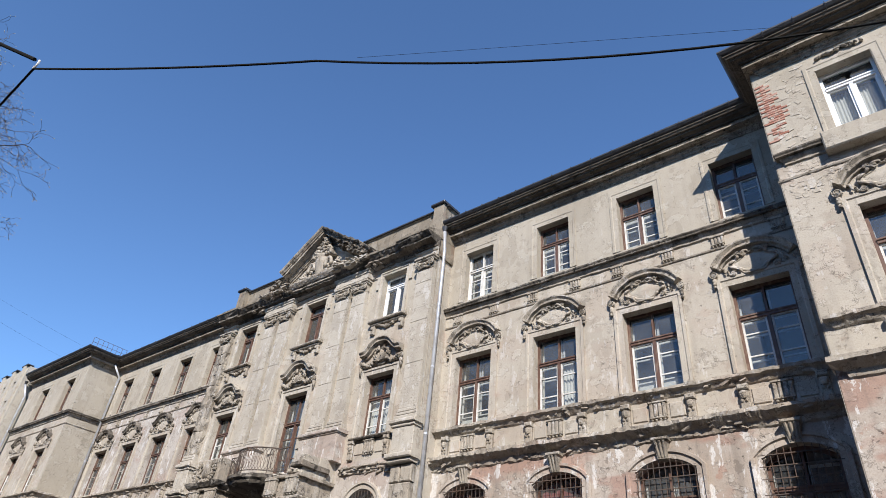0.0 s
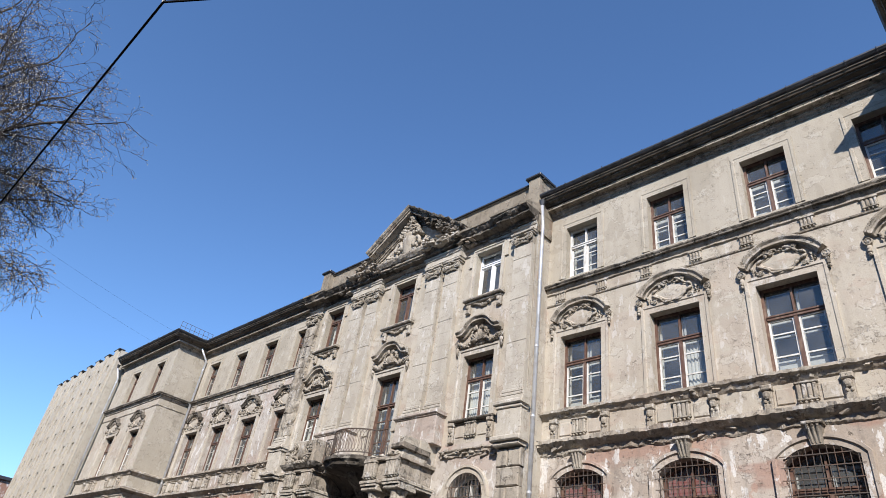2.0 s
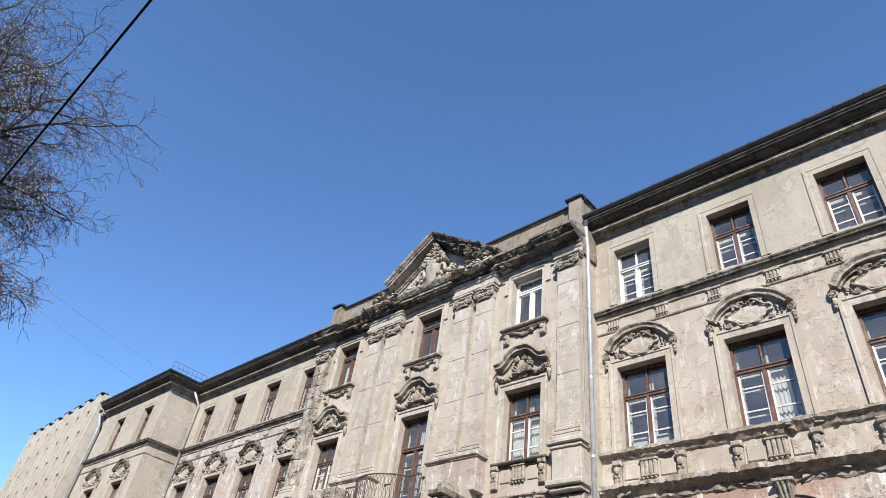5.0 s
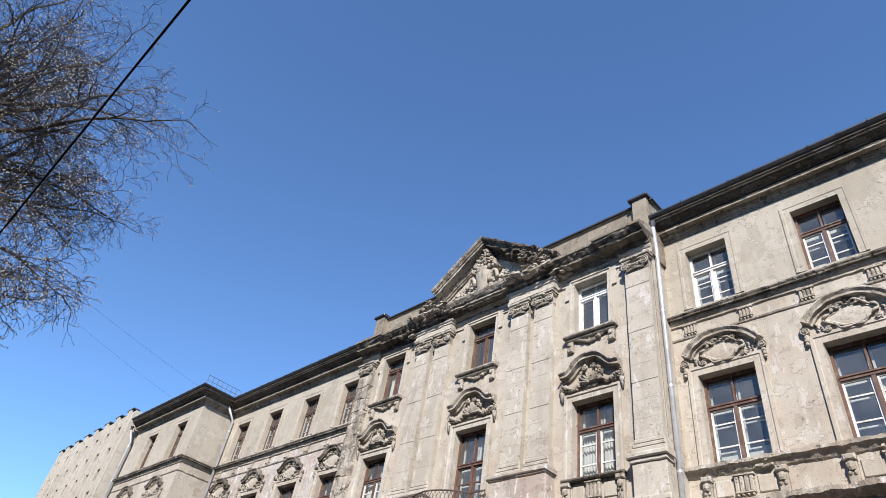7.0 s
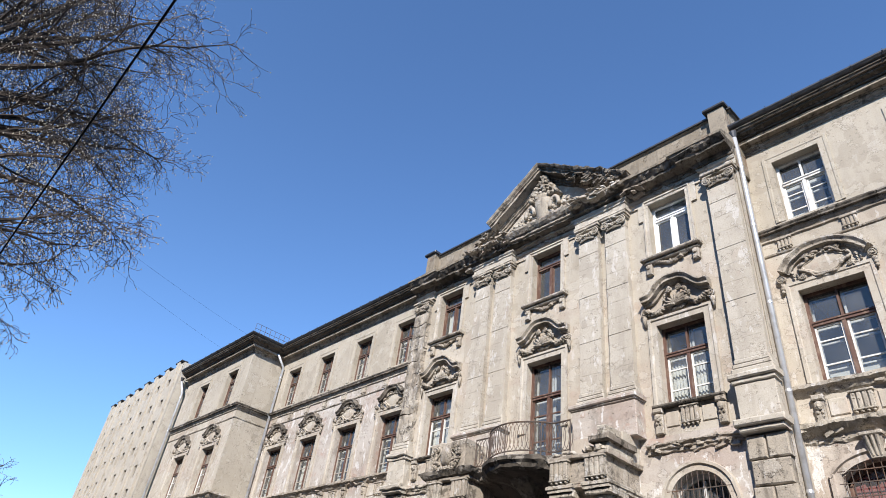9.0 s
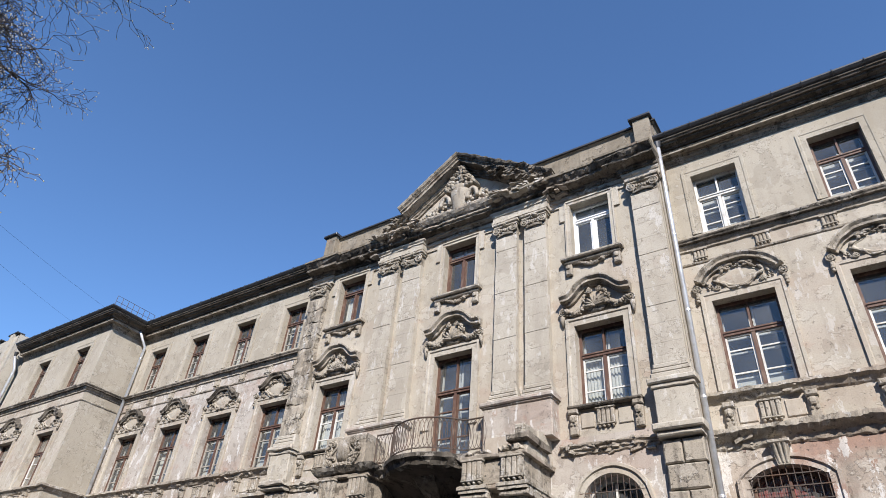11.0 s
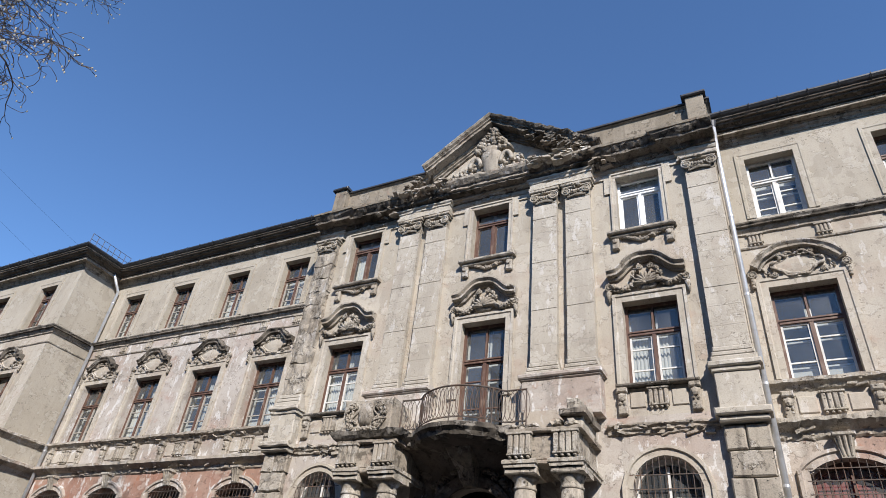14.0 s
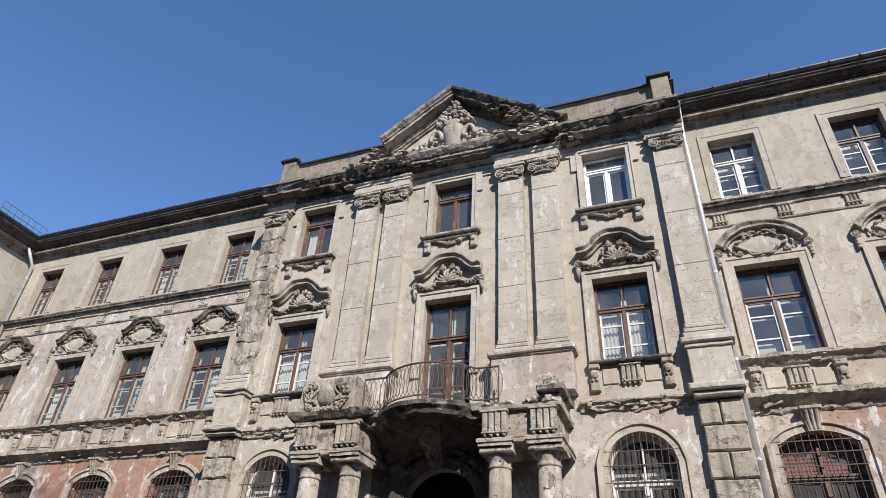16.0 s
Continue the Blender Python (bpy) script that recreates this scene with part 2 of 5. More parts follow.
def sweep(bm, path, profile, step=0.0, wear=0.0, seed=0.0):
    """A moulding: a profile of (out, z) carried along a plan line of (x, y), mitred at its corners; out points to the right of the way."""
    pts = [Vector(p) for p in path]
    fine = [pts[0]]
    for a, b in zip(pts, pts[1:]):
        n = max(1, int((b - a).length / step)) if step else 1
        fine += [a.lerp(b, (i + 1) / n) for i in range(n)]
    norms = []
    for a, b in zip(fine, fine[1:]):
        d = (b - a).normalized()
        norms.append(Vector((d.y, -d.x)))
    rings = []
    for i, p in enumerate(fine):
        n1, n2 = norms[max(0, i - 1)], norms[min(len(norms) - 1, i)]
        m = (n1 + n2) / (1 + n1.dot(n2))
        ring = []
        for out, z in profile:
            q = Vector((p.x + m.x * out, p.y + m.y * out, z))
            if wear:
                w = Vector((q.x, q.y, q.z * 3.0))
                k = 0.6 * noise.noise_vector((w + Vector((seed, 0, 0))) * 2.1) + 0.8 * noise.noise_vector(w * 5.3) + 0.45 * noise.noise_vector(w * 13)
                q += k * wear
            ring.append(bm.verts.new(q))
        rings.append(ring)
    for r, s in zip(rings, rings[1:]):
        for i in range(len(r)):
            j = (i + 1) % len(r)
            bm.faces.new((r[i], s[i], s[j], r[j]))
    bm.faces.new(rings[0])
    bm.faces.new(rings[-1][::-1])


def arch(xa, xb, zb, rise, x):
    """Height of an arched head at x."""
    if rise <= 0:
        return zb
    c, h = (xa + xb) / 2, (xb - xa) / 2
    u = min(1.0, abs((x - c) / h))
    r = (h * h + rise * rise) / (2 * rise)
    return zb - r + math.sqrt(max(0.0, r * r - (u * h) ** 2))


def wall_mesh(bm, x0, x1, z0, z1, y, holes, depth=0.4):
    """The front face of a wall in the plane y with openings (xa, xb, za, zb, rise) through it, and their reveals."""
    cuts = {x0, x1}
    for xa, xb, za, zb, rise in holes:
        n = 14 if rise else 1
        cuts |= {xa + (xb - xa) * i / n for i in range(n + 1)}
    cuts = sorted(cuts)

    def quad(*ps):
        bm.faces.new([bm.verts.new(p) for p in ps])

    for a, b in zip(cuts, cuts[1:]):
        if b - a < 1e-6:
            continue
        mid = (a + b) / 2
        la = lb = z0
        for xa, xb, za, zb, rise in sorted((h for h in holes if h[0] < mid < h[1]), key=lambda h: h[2]):
            if za > z0:
                quad((a, y, la), (b, y, lb), (b, y, za), (a, y, za))
                quad((a, y, za), (b, y, za), (b, y + depth, za), (a, y + depth, za))
            ta, tb = arch(xa, xb, zb, rise, a), arch(xa, xb, zb, rise, b)
            quad((a, y + depth, ta), (b, y + depth, tb), (b, y, tb), (a, y, ta))
            la, lb = ta, tb
        quad((a, y, la), (b, y, lb), (b, y, z1), (a, y, z1))
    for xa, xb, za, zb, rise in holes:
        top = arch(xa, xb, zb, rise, xa)
        quad((xa, y, za), (xa, y + depth, za), (xa, y + depth, top), (xa, y, top))
        quad((xb, y + depth, za), (xb, y, za), (xb, y, top), (xb, y + depth, top))


# ---- carving helpers ----
def weather(bm, amount, cuts=4):
    """Worn, chipped faces and edges on a plain block."""
    bmesh.ops.subdivide_edges(bm, edges=bm.edges[:], cuts=cuts, use_grid_fill=True)
    for v in bm.verts:
        v.co += (noise.noise_vector(v.co * 3.7) + 0.7 * noise.noise_vector(v.co * 11)) * amount


def tube(bm, pts, radii, sides=5):
    """A round rod through the points, with a radius at each."""
    pts = [Vector(p) for p in pts]
    rings = []
    ref = Vector((0.31, 0.9, 0.17))
    for i, p in enumerate(pts):
        d = (pts[min(i + 1, len(pts) - 1)] - pts[max(i - 1, 0)]).normalized()
        u = d.cross(ref).normalized()
        v = d.cross(u)
        r = radii[i] if isinstance(radii, (list, tuple)) else radii
        rings.append([bm.verts.new(p + (u * math.cos(k * math.tau / sides) + v * math.sin(k * math.tau / sides)) * r) for k in range(sides)])
    for a, b in zip(rings, rings[1:]):
        for k in range(sides):
            j = (k + 1) % sides
            bm.faces.new((a[k], a[j], b[j], b[k]))
    bm.faces.new(rings[0])
    bm.faces.new(rings[-1][::-1])


def blob(bm, c, r, turn=0.0, rough=0.0):
    """A rounded lump of half-sizes r, turned in the plane of the wall."""
    c = Vector(c)
    rows = []
    ct, st = math.cos(turn), math.sin(turn)
    for i in range(1, 5):
        th = math.pi * i / 5
        row = []
        for k in range(8):
            ph = math.tau * k / 8
            x, y, z = r[0] * math.sin(th) * math.cos(ph), r[1] * math.sin(th) * math.sin(ph), r[2] * math.cos(th)
            p = c + Vector((x * ct - z * st, y, x * st + z * ct))
            if rough:
                p += noise.noise_vector(p * 11) * rough
            row.append(bm.verts.new(p))
        rows.append(row)
    for a, b in zip(rows, rows[1:]):
        for k in range(8):
            j = (k + 1) % 8
            bm.faces.new((a[k], a[j], b[j], b[k]))
    bm.faces.new(rows[0])
    bm.faces.new(rows[-1][::-1])


def shard(bm, c, r, seed, tilt=0.4):
    """A broken angular lump of half-sizes r."""
    q = random.Random(seed)
    turn = Matrix.Rotation(q.uniform(-tilt, tilt), 3, "X") @ Matrix.Rotation(q.uniform(-0.5, 0.5), 3, "Y") @ Matrix.Rotation(q.uniform(-tilt, tilt), 3, "Z")
    v = box(bm, -r[0], r[0], -r[1], r[1], -r[2], r[2])
    for k in v:
        k.co = Vector(c) + turn @ Vector([a * q.uniform(0.6, 1.15) for a in k.co])


def volute(bm, cx, y, cz, r, sign, thick=0.3, turns=2.2):
    """A rolled scroll seen from the front: a spiral roll over a disc."""
    n = 30
    pts, rad = [], []
    for i in range(n + 1):
        u = i / n
        a = math.pi / 2 - sign * u * turns * math.tau
        q = r * (1 - 0.9 * u)
        pts.append((cx + q * math.cos(a), y - 0.03 - 0.05 * u, cz + q * math.sin(a)))
        rad.append(r * thick * (1 - 0.55 * u) * 0.5)
    tube(bm, pts, rad, 5)
    blob(bm, (cx, y, cz), (r * 0.95, 0.045, r * 0.95))


def foliage(bm, spine, y, width, count, size, seed, depth=0.1):
    """Carved leaves and fruit crowded along a line (x, z) in the plane of the wall, highest along its middle."""
    r = random.Random(seed)
    n = len(spine) - 1
    for i in range(count):
        u = r.random() * n
        k = min(n - 1, int(u))
        (xa, za), (xb, zb) = spine[k], spine[k + 1]
        off = r.uniform(-1, 1)
        d = math.atan2(zb - za, xb - xa)
        x = xa + (xb - xa) * (u - k) - math.sin(d) * off * width
        z = za + (zb - za) * (u - k) + math.cos(d) * off * width
        q = size * r.uniform(0.55, 1.2)
        blob(bm, (x, y - depth * (1 - 0.6 * off * off) * r.uniform(0.6, 1.1), z), (q * r.uniform(0.9, 1.7), q, q * r.uniform(0.45, 0.8)), d + r.uniform(-1.1, 1.1), q * 0.3)


def crown(bm, line, profile, y, wear=0.0):
    """A moulding of (out, height) along a line (x, z) in the plane of the wall."""
    n = len(line)
    rings = []
    for i, (x, z) in enumerate(line):
        a, b = line[max(0, i - 1)], line[min(n - 1, i + 1)]
        d = Vector((b[0] - a[0], b[1] - a[1])).normalized()
        ring = []
        for o, h in profile:
            p = Vector((x - d.y * h, y - o, z + d.x * h))
            if wear:
                p += noise.noise_vector(p * 4) * wear + noise.noise_vector(p * 13) * wear * 0.5
            ring.append(bm.verts.new(p))
        rings.append(ring)
    for r, q in zip(rings, rings[1:]):
        for i in range(len(profile)):
            j = (i + 1) % len(profile)
            bm.faces.new((r[i], q[i], q[j], r[j]))
    bm.faces.new(rings[0])
    bm.faces.new(rings[-1][::-1])


def fluted_plaque(parent, x, y, z, w, h, out=0.07, name="plaque", label=""):
    """A plaque with four raised flutes and a row of small drops under it, each a piece of its own."""
    bm = bmesh.new()
    chamfer_box(bm, x - w / 2 - 0.02, x + w / 2 + 0.02, y - out - 0.02, y, z + h - 0.05, z + h, 0.01)
    box(bm, x - w / 2, x + w / 2, y - out * 0.45, y, z + 0.04, z + h - 0.05)
    chamfer_box(bm, x - w / 2, x + w / 2, y - out - 0.01, y, z + 0.03, z + 0.07, 0.01)
    backing = part(name, bm, STONE, parent, label)
    n = 4
    for i in range(n):
        a = x - w / 2 + w * i / n
        bm = bmesh.new()
        chamfer_box(bm, a + 0.012, a + w / n - 0.012, y - out, y - out * 0.4, z + 0.06, z + h - 0.05, 0.018)
        part("flute", bm, STONE, backing)
        bm = bmesh.new()
        blob(bm, (x - w / 2 + w * (i + 0.5) / n, y - out * 0.5, z), (w * 0.08, out * 0.5, 0.035))
        part("drop", bm, STONE, backing)
    return backing


def flat_frame(bm, half, z0, z1, w, out, y=0.0):
    """A stepped flat surround round an opening, mitred at its upper corners."""
    prof = [(0.0, 0.0), (0.0, out * 0.55), (w * 0.6, out * 0.55), (w * 0.66, out * 0.8), (w * 0.7, out), (w, out), (w, 0.0)]
    rings = []
    for sx, top in ((-1, False), (-1, True), (1, True), (1, False)):
        rings.append([bm.verts.new((sx * (half + o), y - h, z1 + o if top else z0)) for o, h in prof])
    for r, q in zip(rings, rings[1:]):
        for i in range(len(prof)):
            j = (i + 1) % len(prof)
            bm.faces.new((r[i], q[i], q[j], r[j]))
    bm.faces.new(rings[0])
    bm.faces.new(rings[-1][::-1])


def hood_line(half, rise, flat=0.18, n=30):
    line = []
    for i in range(n + 1):
        u = -1 + 2 * i / n
        k = max(0.0, 1 - abs(u) / (1 - flat))
        line.append((u * half, rise * (0.5 - 0.5 * math.cos(math.pi * min(1.0, k * 1.25))) if k * 1.25 < 1 else rise))
    # round the crown
    return [(x, z + 0.07 * math.cos(x / half * math.pi / 2)) for x, z in line]


HOOD = [(0.0, -0.07), (0.07, -0.07), (0.09, -0.02), (0.19, 0.0), (0.19, 0.06), (0.25, 0.12), (0.25, 0.16), (0.0, 0.2)]


# ---- plan ----
AXIS = -20.0                 # middle of the whole front
YW, YC, YP = 15.3, 14.5, 13.4  # planes of the wings, the middle part and the end pavilions
HALF = 6.75                  # half width of the middle part
PAVS = {1: 18.5, -1: 19.4}   # from the axis to the inner edges of the pavilions
BAYS = {1: (8.1, 11.2, 14.2, 17.18), -1: (8.6, 11.68, 14.78, 17.88)}   # window axes of the wings, from the middle
PBAYS = {1: (2.04, 5.2, 8.4), -1: (2.0, 5.6)}   # window axes of the pavilions, from their inner edges
PLONG = {1: 16.0, -1: 8.4}
W3, W2, W1 = (13.15, 15.25), (8.52, 10.95), (4.2, 6.7)
SIDES = {1: 4.6, 0: 0.0, -1: -4.76}   # window axes of the middle part
TOP = 16.1
xl, xr = AXIS - HALF, AXIS + HALF
pl, pr = AXIS - PAVS[-1], AXIS + PAVS[1]

ground = bmesh.new()
box(ground, -600, 600, -600, 600, -0.5, 0)
tagged(part("ground", ground, ASPHALT), "grey asphalt street before the old front", "ground", kind="structure")


def holes_wing(sign):
    h = []
    for b in BAYS[sign]:
        x = AXIS + sign * b
        h += [(x - 0.62, x + 0.62, *W3, 0), (x - 0.74, x + 0.74, *W2, 0), (x - 0.76, x + 0.76, *W1, 0.32)]
    return h


def split(holes, lo, hi):
    return [h for h in holes if lo <= h[2] < hi]


def storeys(name, x0, x1, y, holes, low_material, label, mid_material=WALL_MID):
    """One wall of three plaster bands, each a part of the wall."""
    wall = thing(name, label, "wall", kind="structure")
    for nm, lo, hi, mat in (("lower_band", 0, 7.6, low_material), ("middle_band", 7.6, 12.75, mid_material), ("upper_band", 12.75, TOP, WALL)):
        bm = bmesh.new()
        wall_mesh(bm, x0, x1, lo, hi, y, split(holes, lo, hi))
        part(nm, bm, mat, wall)
    return wall


storeys("wall_right_wing", xr, pr, YW, holes_wing(1), WALL_LOW, "weathered beige plaster wall with pink stains, three storeys")
storeys("wall_left_wing", pl, xl, YW, holes_wing(-1), WALL_RED, "weathered beige plaster wall over a red lower storey", WALL_PALE)
C3, C2 = (12.92, 14.93), (8.38, 10.66)
middle_holes = []
for s in (-1, 1):
    x = AXIS + SIDES[s]
    middle_holes += [(x - 0.62, x + 0.62, *C3, 0), (x - 0.68, x + 0.68, *C2, 0), (x - 0.72, x + 0.72, 3.8, 6.66, 0.72)]
middle_holes += [(AXIS - 0.62, AXIS + 0.62, *C3, 0), (AXIS - 0.7, AXIS + 0.7, 7.6, 10.73, 0), (AXIS - 0.95, AXIS + 0.95, 0.2, 6.12, 0.95)]
middle = storeys("wall_middle", xl, xr, YC, middle_holes, WALL_PALE, "stained pale stucco wall of the projecting middle part")
bm = bmesh.new()
for x in (xl, xr):
    box(bm, x - 0.01, x + 0.01, YC, YW + 0.4, 0, 15.6)
part("return", bm, WALL_MID, middle)

# end pavilions
for sign, name in ((-1, "wall_left_pavilion"), (1, "wall_right_pavilion")):
    edge = AXIS + sign * PAVS[sign]
    far = edge + sign * PLONG[sign]
    h = []
    for b in PBAYS[sign]:
        x = edge + sign * b
        h += [(x - 0.6, x + 0.6, *W3, 0), (x - 0.72, x + 0.72, *W2, 0), (x - 0.76, x + 0.76, *W1, 0.32)]
    w = storeys(name, min(edge, far), max(edge, far), YP, h, WALL_LOW, "plain beige rendered walls of the projecting end pavilion")
    bm = bmesh.new()
    box(bm, edge - 0.01, edge + 0.01, YP, YW + 0.4, 0, TOP)
    part("side_wall", bm, WALL, w)

# shell added behind the fronts, its dark colour standing in for unlit rooms
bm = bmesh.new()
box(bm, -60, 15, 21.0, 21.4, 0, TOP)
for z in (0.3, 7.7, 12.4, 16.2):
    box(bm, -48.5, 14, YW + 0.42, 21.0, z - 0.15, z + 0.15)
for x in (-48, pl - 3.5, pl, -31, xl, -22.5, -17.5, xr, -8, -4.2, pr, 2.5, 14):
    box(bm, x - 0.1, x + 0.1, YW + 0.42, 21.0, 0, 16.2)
tagged(part("inner_walls", bm, ROOM), "added inner walls and floors, coloured dark for unlit rooms", "wall", kind="structure")

# ---- cornices ----
EAVE = [(0, 15.86), (0.03, 15.865), (0.03, 15.91), (0.05, 15.92), (0.05, 15.95), (0.09, 15.97), (0.12, 16.01), (0.12, 16.05), (0.16, 16.06), (0.16, 16.09), (0.3, 16.1), (0.3, 16.085), (0.34, 16.085), (0.34, 16.15), (0.36, 16.155), (0.36, 16.17), (0, 16.18)]
CYMA = [(0, 16.17), (0.34, 16.175), (0.34, 16.22), (0.4, 16.225), (0.4, 16.27), (0.46, 16.3), (0.54, 16.32), (0.56, 16.37), (0.62, 16.375), (0.65, 16.43), (0.68, 16.44), (0.68, 16.5), (0, 16.5)]
GUTTER = [(0.3, 16.49), (0.66, 16.49), (0.74, 16.52), (0.79, 16.58), (0.79, 16.63), (0.75, 16.63), (0.68, 16.58), (-0.3, 16.9), (-0.3, 16.49)]
COURSE = [(0, 12.6), (0.05, 12.63), (0.05, 12.68), (0.1, 12.74), (0.12, 12.79), (0, 12.8)]
LIP = [(0, 12.79), (0.2, 12.8), (0.2, 12.84), (0.23, 12.88), (0.23, 12.92), (0, 12.99)]
SILL = [(0, 8.2), (0.05, 8.24), (0.12, 8.34), (0.2, 8.38), (0.2, 8.46), (0, 8.52)]
LEDGE = [(0, 7.12), (0.05, 7.16), (0.08, 7.28), (0.2, 7.34), (0.32, 7.42), (0.32, 7.52), (0.1, 7.58), (0, 7.62)]
runs = {
    "right_wing": [(xr, YW), (pr, YW)],
    "left_wing": [(pl, YW), (xl, YW)],
    "left_pavilion": [(pl - PLONG[-1], YP), (pl, YP), (pl, YW)],
    "right_pavilion": [(pr, YW), (pr, YP), (pr + PLONG[1], YP)],
}
for nm, run in runs.items():
    c = thing("cornice_" + nm, "sooty moulded eaves cornice with a dark tin gutter", "cornice", kind="structure")
    if nm == "right_pavilion":
        run = [(x + 0.25 * (x < pr + 1), y) for x, y in run]
    bm = bmesh.new()
    sweep(bm, run, EAVE, 0.08, 0.008)
    part("moulding", bm, EAVES, c)
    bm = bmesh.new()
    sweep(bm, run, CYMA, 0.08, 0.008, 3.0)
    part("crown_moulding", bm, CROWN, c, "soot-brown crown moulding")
    bm = bmesh.new()
    sweep(bm, run, GUTTER, 0.5, 0.006)
    part("gutter", bm, TIN, c, "dark tin gutter")
    (xa, ya), (xb, yb) = max(zip(run, run[1:]), key=lambda e: abs(e[1][0] - e[0][0]))
    for k in range(int(abs(xb - xa) / 0.75)):
        bm = bmesh.new()
        xk = min(xa, xb) + 0.4 + 0.75 * k
        tube(bm, [(xk, ya - 0.68, 16.47), (xk, ya - 0.76, 16.5), (xk, ya - 0.82, 16.57), (xk, ya - 0.81, 16.65), (xk, ya - 0.6, 16.62)], 0.011, 5)
        part("gutter_strap", bm, TIN, c)
    for label, prof, mat in (("weathered string course under the upper windows", COURSE, STONE), ("sooty projecting lip of the string course", LIP, SOOT), ("crumbling sill course under the middle windows", SILL, LEDGES), ("broken stucco ledge over the lower storey", LEDGE, LEDGES)):
        bm = bmesh.new()
        sweep(bm, run, prof, 0.045, (0.045 if nm == "right_wing" else 0.016) if prof is LEDGE else 0.028 if prof is SILL else 0.014)
        tagged(part("trim_" + nm, bm, mat), label, "ledge", kind="structure")

# roof
bm = bmesh.new()
for x0, x1, y in ((pl, pr, YW), (pl - PLONG[-1], pl, YP), (pr, pr + PLONG[1], YP)):
    v = [bm.verts.new(p) for p in ((x0, y - 0.6, 16.6), (x1, y - 0.6, 16.6), (x1, 21, 18.2), (x0, 21, 18.2), (x0, 28, 16.1), (x1, 28, 16.1))]
    bm.faces.new((v[0], v[1], v[2], v[3]))
    bm.faces.new((v[3], v[2], v[5], v[4]))
tagged(part("roof", bm, TIN), "low dark sheet-metal roof", "roof", kind="structure")

# middle entablature
FRIEZE = [(0, 14.94), (0.07, 14.94), (0.07, 15.0), (0.04, 15.01), (0.04, 15.16), (0.07, 15.17), (0.1, 15.22), (0.1, 15.29), (0, 15.3)]
ENT = [(0, 15.28), (0.15, 15.3), (0.15, 15.36), (0.2, 15.39), (0.2, 15.43), (0.5, 15.47), (0.5, 15.55), (0.55, 15.58), (0.63, 15.66), (0.68, 15.72), (0, 15.75)]
SHOULDER = [(0, 15.72), (0.7, 15.73), (0.72, 15.8), (0.64, 15.83), (0.02, 16.12), (-0.2, 16.12), (-0.2, 15.72)]
ent = thing("entablature", "blackened, flaking main cornice of the middle part", "cornice", kind="structure")
front = [(xl - 0.06, YC - 0.1), (xl + 0.92, YC - 0.1), (xl + 0.92, YC + 0.02), (xr - 0.92, YC + 0.02), (xr - 0.92, YC - 0.1), (xr + 0.1, YC - 0.1)]
for nm, prof, mat, wear, label in (("frieze", FRIEZE, WALL_MID, 0.012, "pale moulded frieze"), ("moulding", ENT, SOOT, 0.05, "soot-black crumbling cornice"), ("shoulder", SHOULDER, PARAPET, 0.02, "sloping weathered top with a mossy edge")):
    bm = bmesh.new()
    sweep(bm, front, prof, 0.06, wear)
    part(nm, bm, mat, ent, label)
bm = bmesh.new()
for x in (xl, xr):
    box(bm, x - 0.04, x + 0.08, YC, YW + 0.3, 14.95, 16.1)
part("return", bm, PARAPET, ent)
bm = bmesh.new()
sweep(bm, [(xl - 0.05, YW + 1), (xl - 0.05, YC + 0.25), (xr + 0.05, YC + 0.25), (xr + 0.05, YW + 1)], [(0, 15.8), (0.04, 15.8), (0.04, 16.15), (0.0, 16.2), (0.0, 17.38), (0.06, 17.42), (0.06, 17.46), (-0.5, 17.46), (-0.5, 15.8)], 0.3, 0.012)
part("parapet", bm, PARAPET, ent, "grimy brown attic parapet")
bm = bmesh.new()
sweep(bm, [(xl - 0.05, YW + 1), (xl - 0.05, YC + 0.25), (xr + 0.05, YC + 0.25), (xr + 0.05, YW + 1)], [(0.12, 17.44), (0.12, 17.5), (-0.5, 17.53), (-0.5, 17.46)])
part("coping", bm, TIN, ent, "dark tin coping")
for x in (xl, xr):
    x -= 0.24 if x > AXIS else -0.24
    bm = bmesh.new()
    chamfer_box(bm, x - 0.26, x + 0.26, YC - 0.02, YC + 0.85, 15.8, 17.52, 0.015)
    block = part("corner_block", bm, PARAPET, ent)
    bm = bmesh.new()
    chamfer_box(bm, x - 0.36, x + 0.34, YC - 0.12, YC + 0.9, 17.52, 17.62, 0.02)
    part("cap", bm, TIN, block, "oversailing dark tin cap")

rng0 = random.Random(11)
# pediment
PED = 3.7
ped = thing("pediment", "crumbling triangular pediment with a carved urn relief", "pediment", kind="structure")
bm = bmesh.new()
v = [bm.verts.new(p) for p in ((AXIS - PED, YC - 0.05, 15.85), (AXIS + PED, YC - 0.05, 15.85), (AXIS, YC - 0.05, 18.3))]
w = [bm.verts.new((p.co.x, YC + 0.6, p.co.z)) for p in v]
bm.faces.new(v)
bm.faces.new(w[::-1])
for i in range(3):
    bm.faces.new((v[i], v[(i + 1) % 3], w[(i + 1) % 3], w[i]))
part("tympanum", bm, WALL_MID, ped)
RAKE = [(0.0, -0.42), (0.08, -0.42), (0.08, -0.36), (0.14, -0.34), (0.14, -0.29), (0.2, -0.27), (0.2, -0.22), (0.52, -0.19), (0.52, -0.1), (0.58, -0.08), (0.58, -0.04), (0.66, 0.0), (0.7, 0.06), (0.7, 0.09), (0.0, 0.12)]
